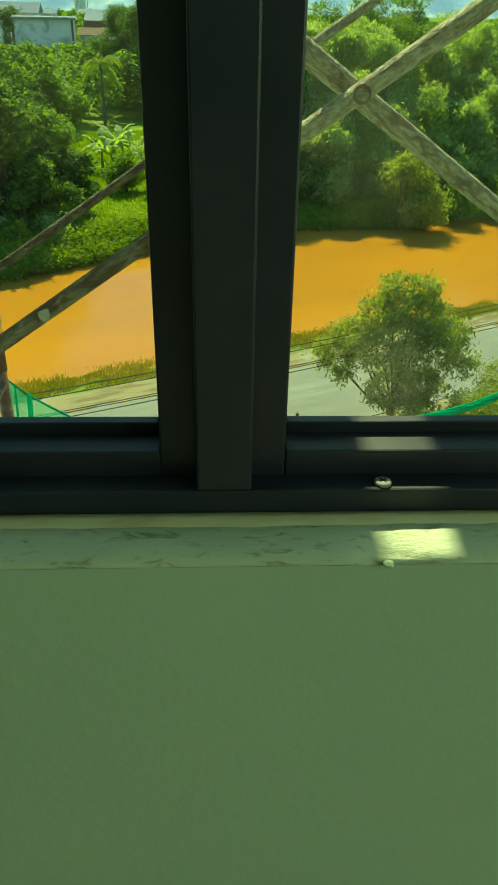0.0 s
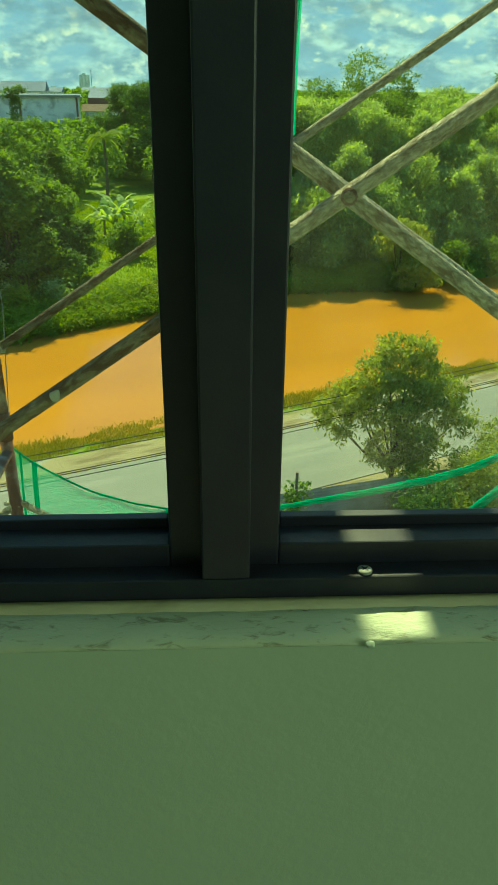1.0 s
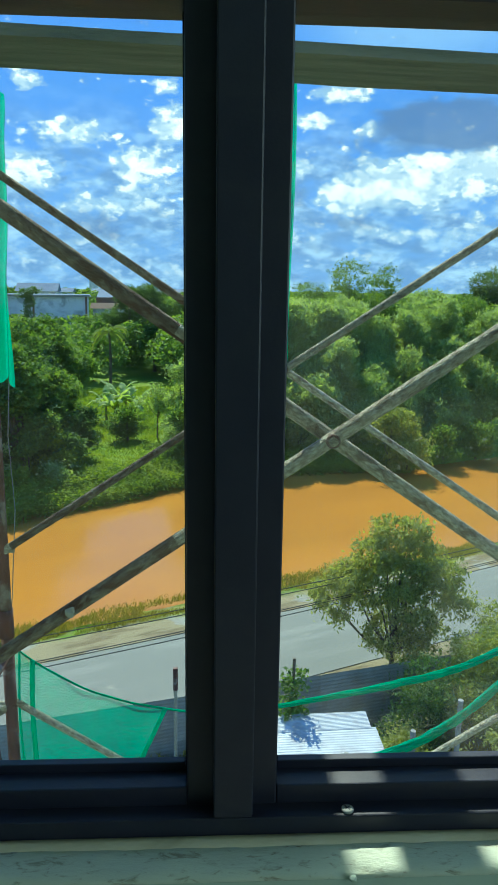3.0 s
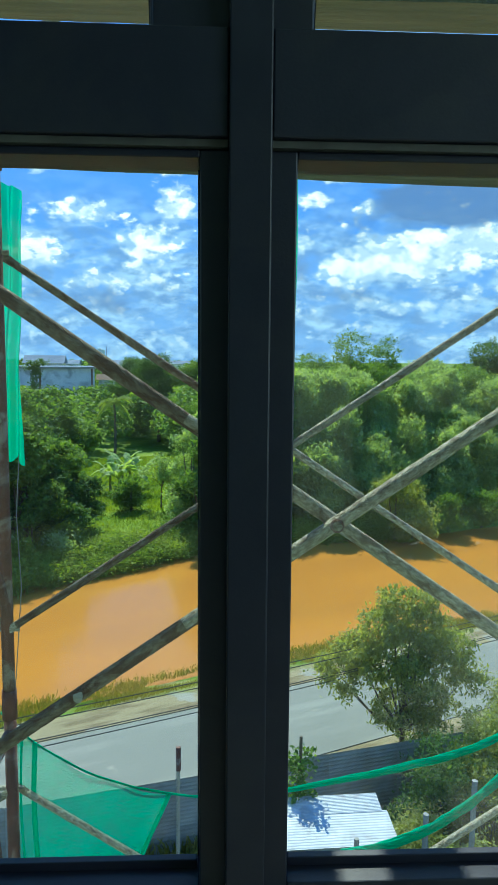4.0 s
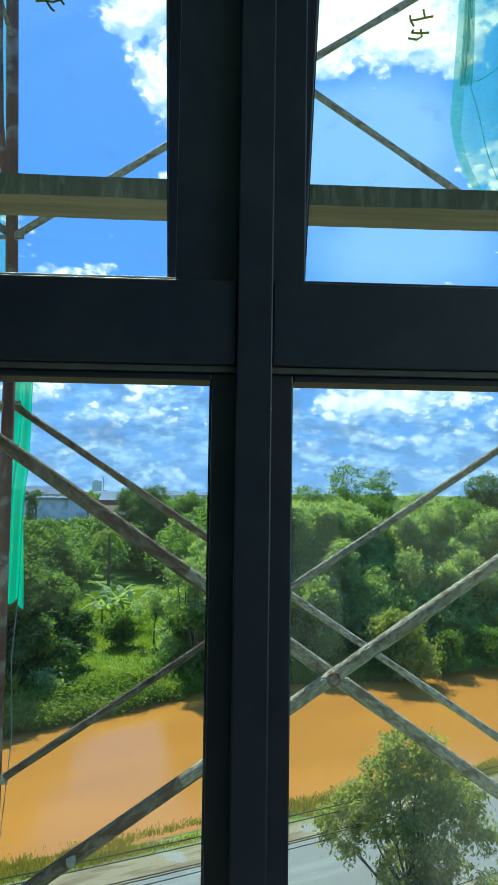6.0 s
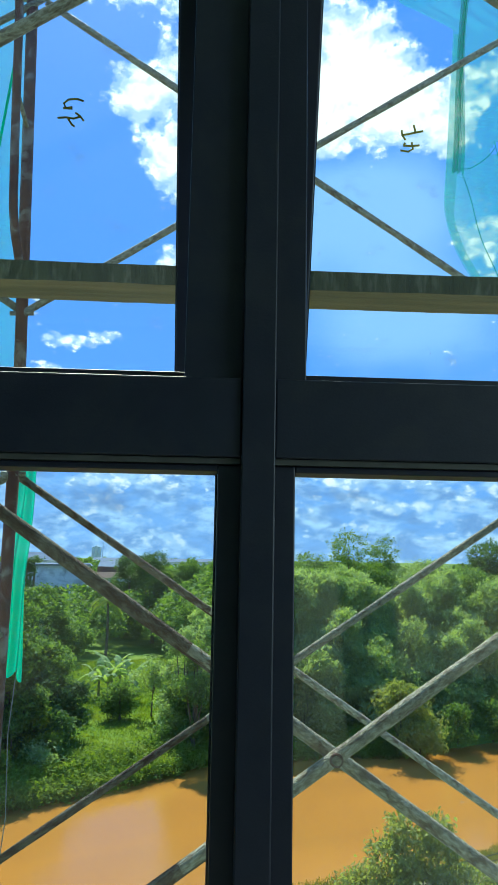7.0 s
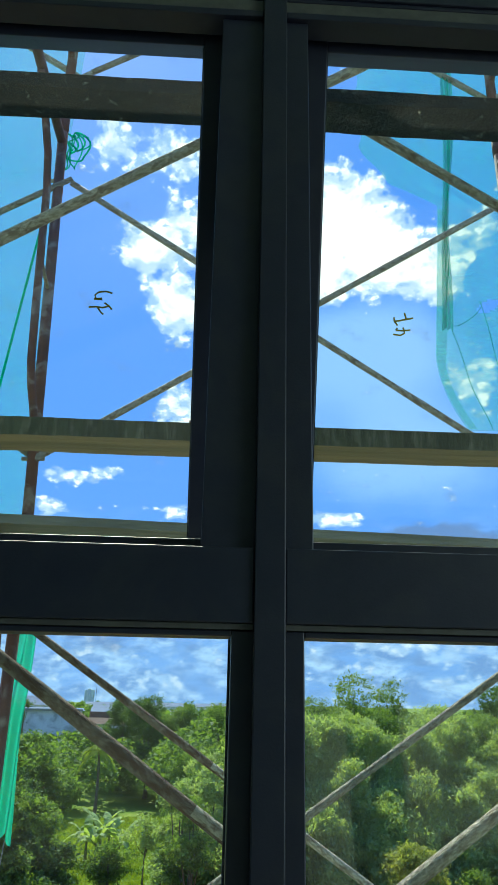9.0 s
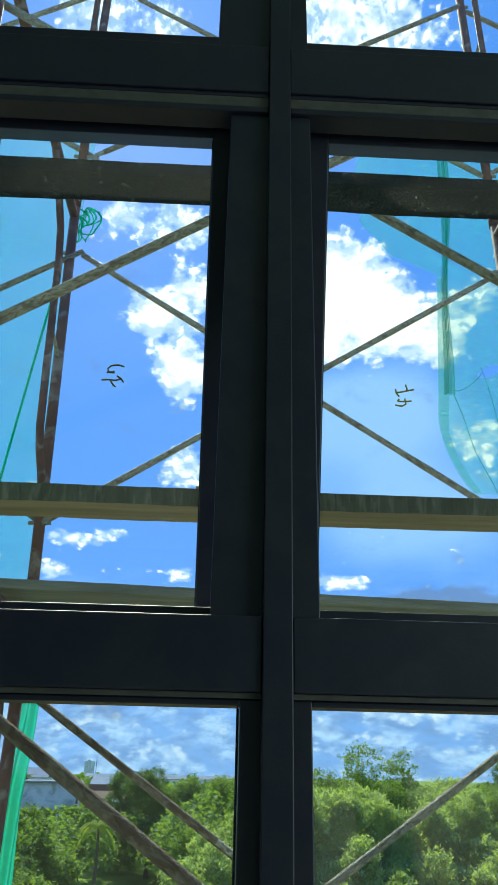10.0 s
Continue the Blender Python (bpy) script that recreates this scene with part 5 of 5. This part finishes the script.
for b_ in [o for o in bpy.data.objects if o.name == "warehouse"]:
    part("coping", boxed(-12.2, 12.2, -8.7, -8.5, 12.35, 12.75), M_CONCRETE, b_, "grey concrete coping")
    for i in range(7):
        part("pilaster", boxed(-11.6 + 3.8 * i, -11.2 + 3.8 * i, -8.25, -8.01, 0, 12.3), M_WALL_WHITE if i % 3 else M_FASCIA, b_)
hall("roofed_hall", (-22.6, 186, GZ), 4, 9, 14, 12.1, 1.4, M_WALL_WHITE, M_ROOF_BLUE, "hall with a pale blue metal roof and brown fascia", 5, M_FASCIA)
hall("blue_roofed_house", (-47, 205, GZ), 6, 10, 10, 13.2, 2.2, M_WALL_WHITE, M_ROOF_BLUE, "house with a dull blue roof behind the warehouse", 3)
hall("lean_to", (-22.6, 176.5, GZ), 4, 10, 3, 9.6, 1.3, M_WALL_WHITE, M_FASCIA, "brown-roofed lean-to in front of the hall", 4)
hall("white_house", (45, 128, GZ), -10, 8, 8, 9.8, 1.6, M_WALL_WHITE, M_ROOF_BLUE, "small white house among distant trees", 3)
for i in range(4):
    hall("low_shed", (-70 + 24 * i, 330 + 20 * i, GZ), 5, 18, 12, 12.2, 1.6, M_WALL_WHITE, M_ROOF_BLUE, "distant pale shed among trees", 4)
t_ = thing("tower_block", (-88, 560, GZ), label="distant grey tower block on the skyline", category="building", group="far buildings")
for i in range(3):
    part("tower_shaft", boxed(-3.0 + 2.2 * i, -1.0 + 2.2 * i, -3, 3, 0, 21 + (1.0 if i == 1 else 0)), M_WALL_WHITE, t_)
part("mast", pipe([(5, 0, 0), (5, 0, 24)], 0.15, 6), M_WIRE, t_)

# ---------------------------------------------------------------- roadside: tree, fence, shed, posts, wires
make_tree("roadside_tree", (7.5, 24.4, GZ), [(-0.5, 0, 6.1, 0.6, 0.6, 0.6), (0.5, 0, 6.0, 0.6, 0.7, 0.55), (-0.9, 0, 5.2, 0.8, 0.9, 0.6), (0.7, 0.1, 5.1, 0.9, 1.0, 0.7), (-0.2, -0.3, 4.5, 1.1, 1.1, 0.7),
                                               (-1.8, 0, 4.4, 0.7, 0.8, 0.5), (1.7, 0, 4.3, 0.8, 0.9, 0.7), (-2.6, -0.2, 3.7, 0.6, 0.7, 0.5), (2.3, -0.2, 3.4, 0.6, 0.7, 0.5), (-1.2, 0.2, 3.5, 0.8, 0.8, 0.5),
                                               (0.6, -0.3, 3.3, 1.2, 1.1, 0.7), (1.0, 0, 2.2, 0.9, 0.9, 0.7), (-0.4, -0.2, 2.2, 0.8, 0.8, 0.6), (-2.1, 0, 2.9, 0.4, 0.4, 0.4), (0.4, 0.1, 1.2, 0.8, 0.7, 0.5)],
          M_LEAF_NEAR, 42, 0.09, 0.19, 0.078, 7.0, 28, 0.17, 0.9, label="bushy roadside tree with olive-green leaves", category="tree")
for i, (x, y, h, w) in enumerate([(11.2, 23.5, 3.6, 3.6), (13.6, 25, 3.2, 3.4), (7.7, 20.4, 3.2, 3.4), (9.6, 21.0, 3.5, 3.6), (6.6, 18.6, 1.6, 2.2), (5.9, 17.6, 1.3, 1.8), (7.6, 17.0, 1.5, 2.2), (9.3, 17.3, 1.8, 2.6)]):
    r = np.random.default_rng(800 + i)
    make_tree("yard_shrub", (x, y, GZ), crown_blobs(r, h, w, 8, 0.2), M_LEAF_NEAR if i != 2 else M_LEAF_DARK, 820 + i, 0.05, 0.15, 0.06, 7.0, 24, 0.18, 0.5,
              label="overgrown green shrub behind the fence", category="shrub", group="yard shrubs")


def fence(p0, p1, height):
    p0, p1 = Vector(p0), Vector(p1)
    d = p1 - p0
    ang = math.degrees(math.atan2(d.y, d.x))
    f = thing("tin_fence", (p0.x, p0.y, GZ), ang, label="grey corrugated tin fence along the road, weathered and patched", category="fence")
    n = int(d.length / 2.4)
    w = d.length / n
    mesh = None
    for i in range(n):
        for row in range(3):
            z0 = height * row / 3
            if mesh is None:
                bm = bmesh.new()
                g = []
                for k in range(13):
                    z = k / 12 * height / 3 * 1.04
                    y = 0.010 if k % 2 else 0.0
                    g.append((bm.verts.new((0.01, y, z)), bm.verts.new((w - 0.01, y, z))))
                for a, b in zip(g, g[1:]):
                    bm.faces.new((a[0], a[1], b[1], b[0]))
                ob = part("tin_panel", bm, M_TIN_OLD, f)
                mesh = ob.data
            else:
                ob = new("tin_panel", mesh)
                ob.parent = f
            ob.location = (i * w, 0.012 * row, z0)
    for i in range(n + 1):
        part("post", boxed(i * w - 0.04, i * w + 0.04, 0.05, 0.13, 0, height - 0.04), M_CONCRETE, f)
    return f


fence((-10.0, 17.31, 0), (9.0, 22.27, 0), 2.25)


def shed_roof():
    s = thing("tin_shed", (3.9, 17.35, GZ), 3, label="low shed with a bright corrugated tin roof in two lengths", category="shed")
    part("wall", boxed(-1.45, 1.25, -1.05, 0.95, 0, 2.55), M_TIN_OLD, s)
    for name, x0, x1, y0, y1, z0, z1 in (("roof_sheet", -1.7, 1.22, 0.05, 0.72, 2.70, 2.80), ("roof_sheet", -1.7, 1.36, -1.10, 0.10, 2.56, 2.69)):
        bm = bmesh.new()
        n = 26
        g = []
        for k in range(n * 2 + 1):
            y = y0 + (y1 - y0) * k / (2 * n)
            z = z0 + (z1 - z0) * k / (2 * n) + (0.009 if (k // 2) % 2 else 0)
            g.append((bm.verts.new((x0, y, z)), bm.verts.new((x1, y, z))))
        for a, b in zip(g, g[1:]):
            bm.faces.new((a[0], a[1], b[1], b[0]))
        part(name, bm, M_TIN, s)
    return s


shed_roof()


def post(x, y, h, r, mat, label, head=None):
    p = thing("yard_post", (x, y, GZ), label=label, category="post", group="yard posts")
    part("shaft", pipe([(0, 0, 0), (0.02, 0, h)], r, 8), mat, p)
    if head:
        part("sleeve", pipe([(0.02, 0, h - 0.62), (0.02, 0, h + 0.02)], r * 1.3, 10), head, p, "rust-brown sleeve")
    return p


post(-0.36, 17.2, 4.75, 0.05, M_STEEL, "thin steel pole with a rust-brown sleeve on top", M_RUST)
post(7.45, 17.1, 3.75, 0.08, M_CONCRETE, "grey concrete post standing in the weeds")
post(6.15, 17.0, 2.9, 0.08, M_CONCRETE, "short concrete post standing in the weeds")
post(4.1, 15.95, 3.0, 0.065, M_CONCRETE, "short concrete post beside the shed")
post(2.97, 18.3, 4.4, 0.045, M_BARK, "wooden stake wrapped in vines")
r = np.random.default_rng(900)
make_tree("vine_bush", (2.98, 18.25, GZ), [(0, 0, 3.85, 0.27, 0.27, 0.35), (0, 0, 3.35, 0.28, 0.27, 0.4), (-0.1, -0.2, 2.9, 0.40, 0.3, 0.25)], M_LEAF, 901, 0.03, 0.15, 0.10, 9, 18, 0.13, 0.5,
          label="leafy vine wrapped round a wooden stake", category="vine")
yr = np.random.default_rng(31)
p = yr.uniform((-4, 15.0), (12, 20.0), (9000, 2))
pts = np.stack((p[:, 0], p[:, 1], np.full(len(p), GZ)), axis=1)
tagged(new("yard_weeds", quads_mesh("yard_weeds", blades(yr, pts, 0.45, 0.04), M_GRASS_DRY)), "tangled weeds and dry grass behind the fence", "weeds", kind="stuff")

POLES = (-30.0, 48.0)
for zt, dn, sag in ((-8.9, 0.0, 0.25), (-9.15, 0.12, 0.3), (-9.68, 0.0, 0.25), (-9.78, 0.05, 0.25), (-9.98, 0.1, 0.22)):
    pts = [tuple(road_frame(u, 19.75 + dn, zt + 0.05 + 1.6 * ((u - 9) / 39) ** 2 - sag * 0.3)) for u in np.linspace(*POLES, 40)]
    tagged(finish("power_line", pipe(pts, 0.016, 5), M_WIRE), "black cable strung along the road", "cable", group="power lines")
for u in POLES:
    q = road_frame(u, 19.8, GZ)
    up = thing("utility_pole", tuple(q), label="grey concrete utility pole carrying cables", category="utility pole", group="utility poles")
    part("shaft", pipe([(0, 0, 0), (0, 0, 6.6)], (0.16, 0.11), 10), M_CONCRETE, up)
    part("crossarm", boxed(-0.9, 0.9, -0.05, 0.05, 5.9, 6.0), M_BARK, up)
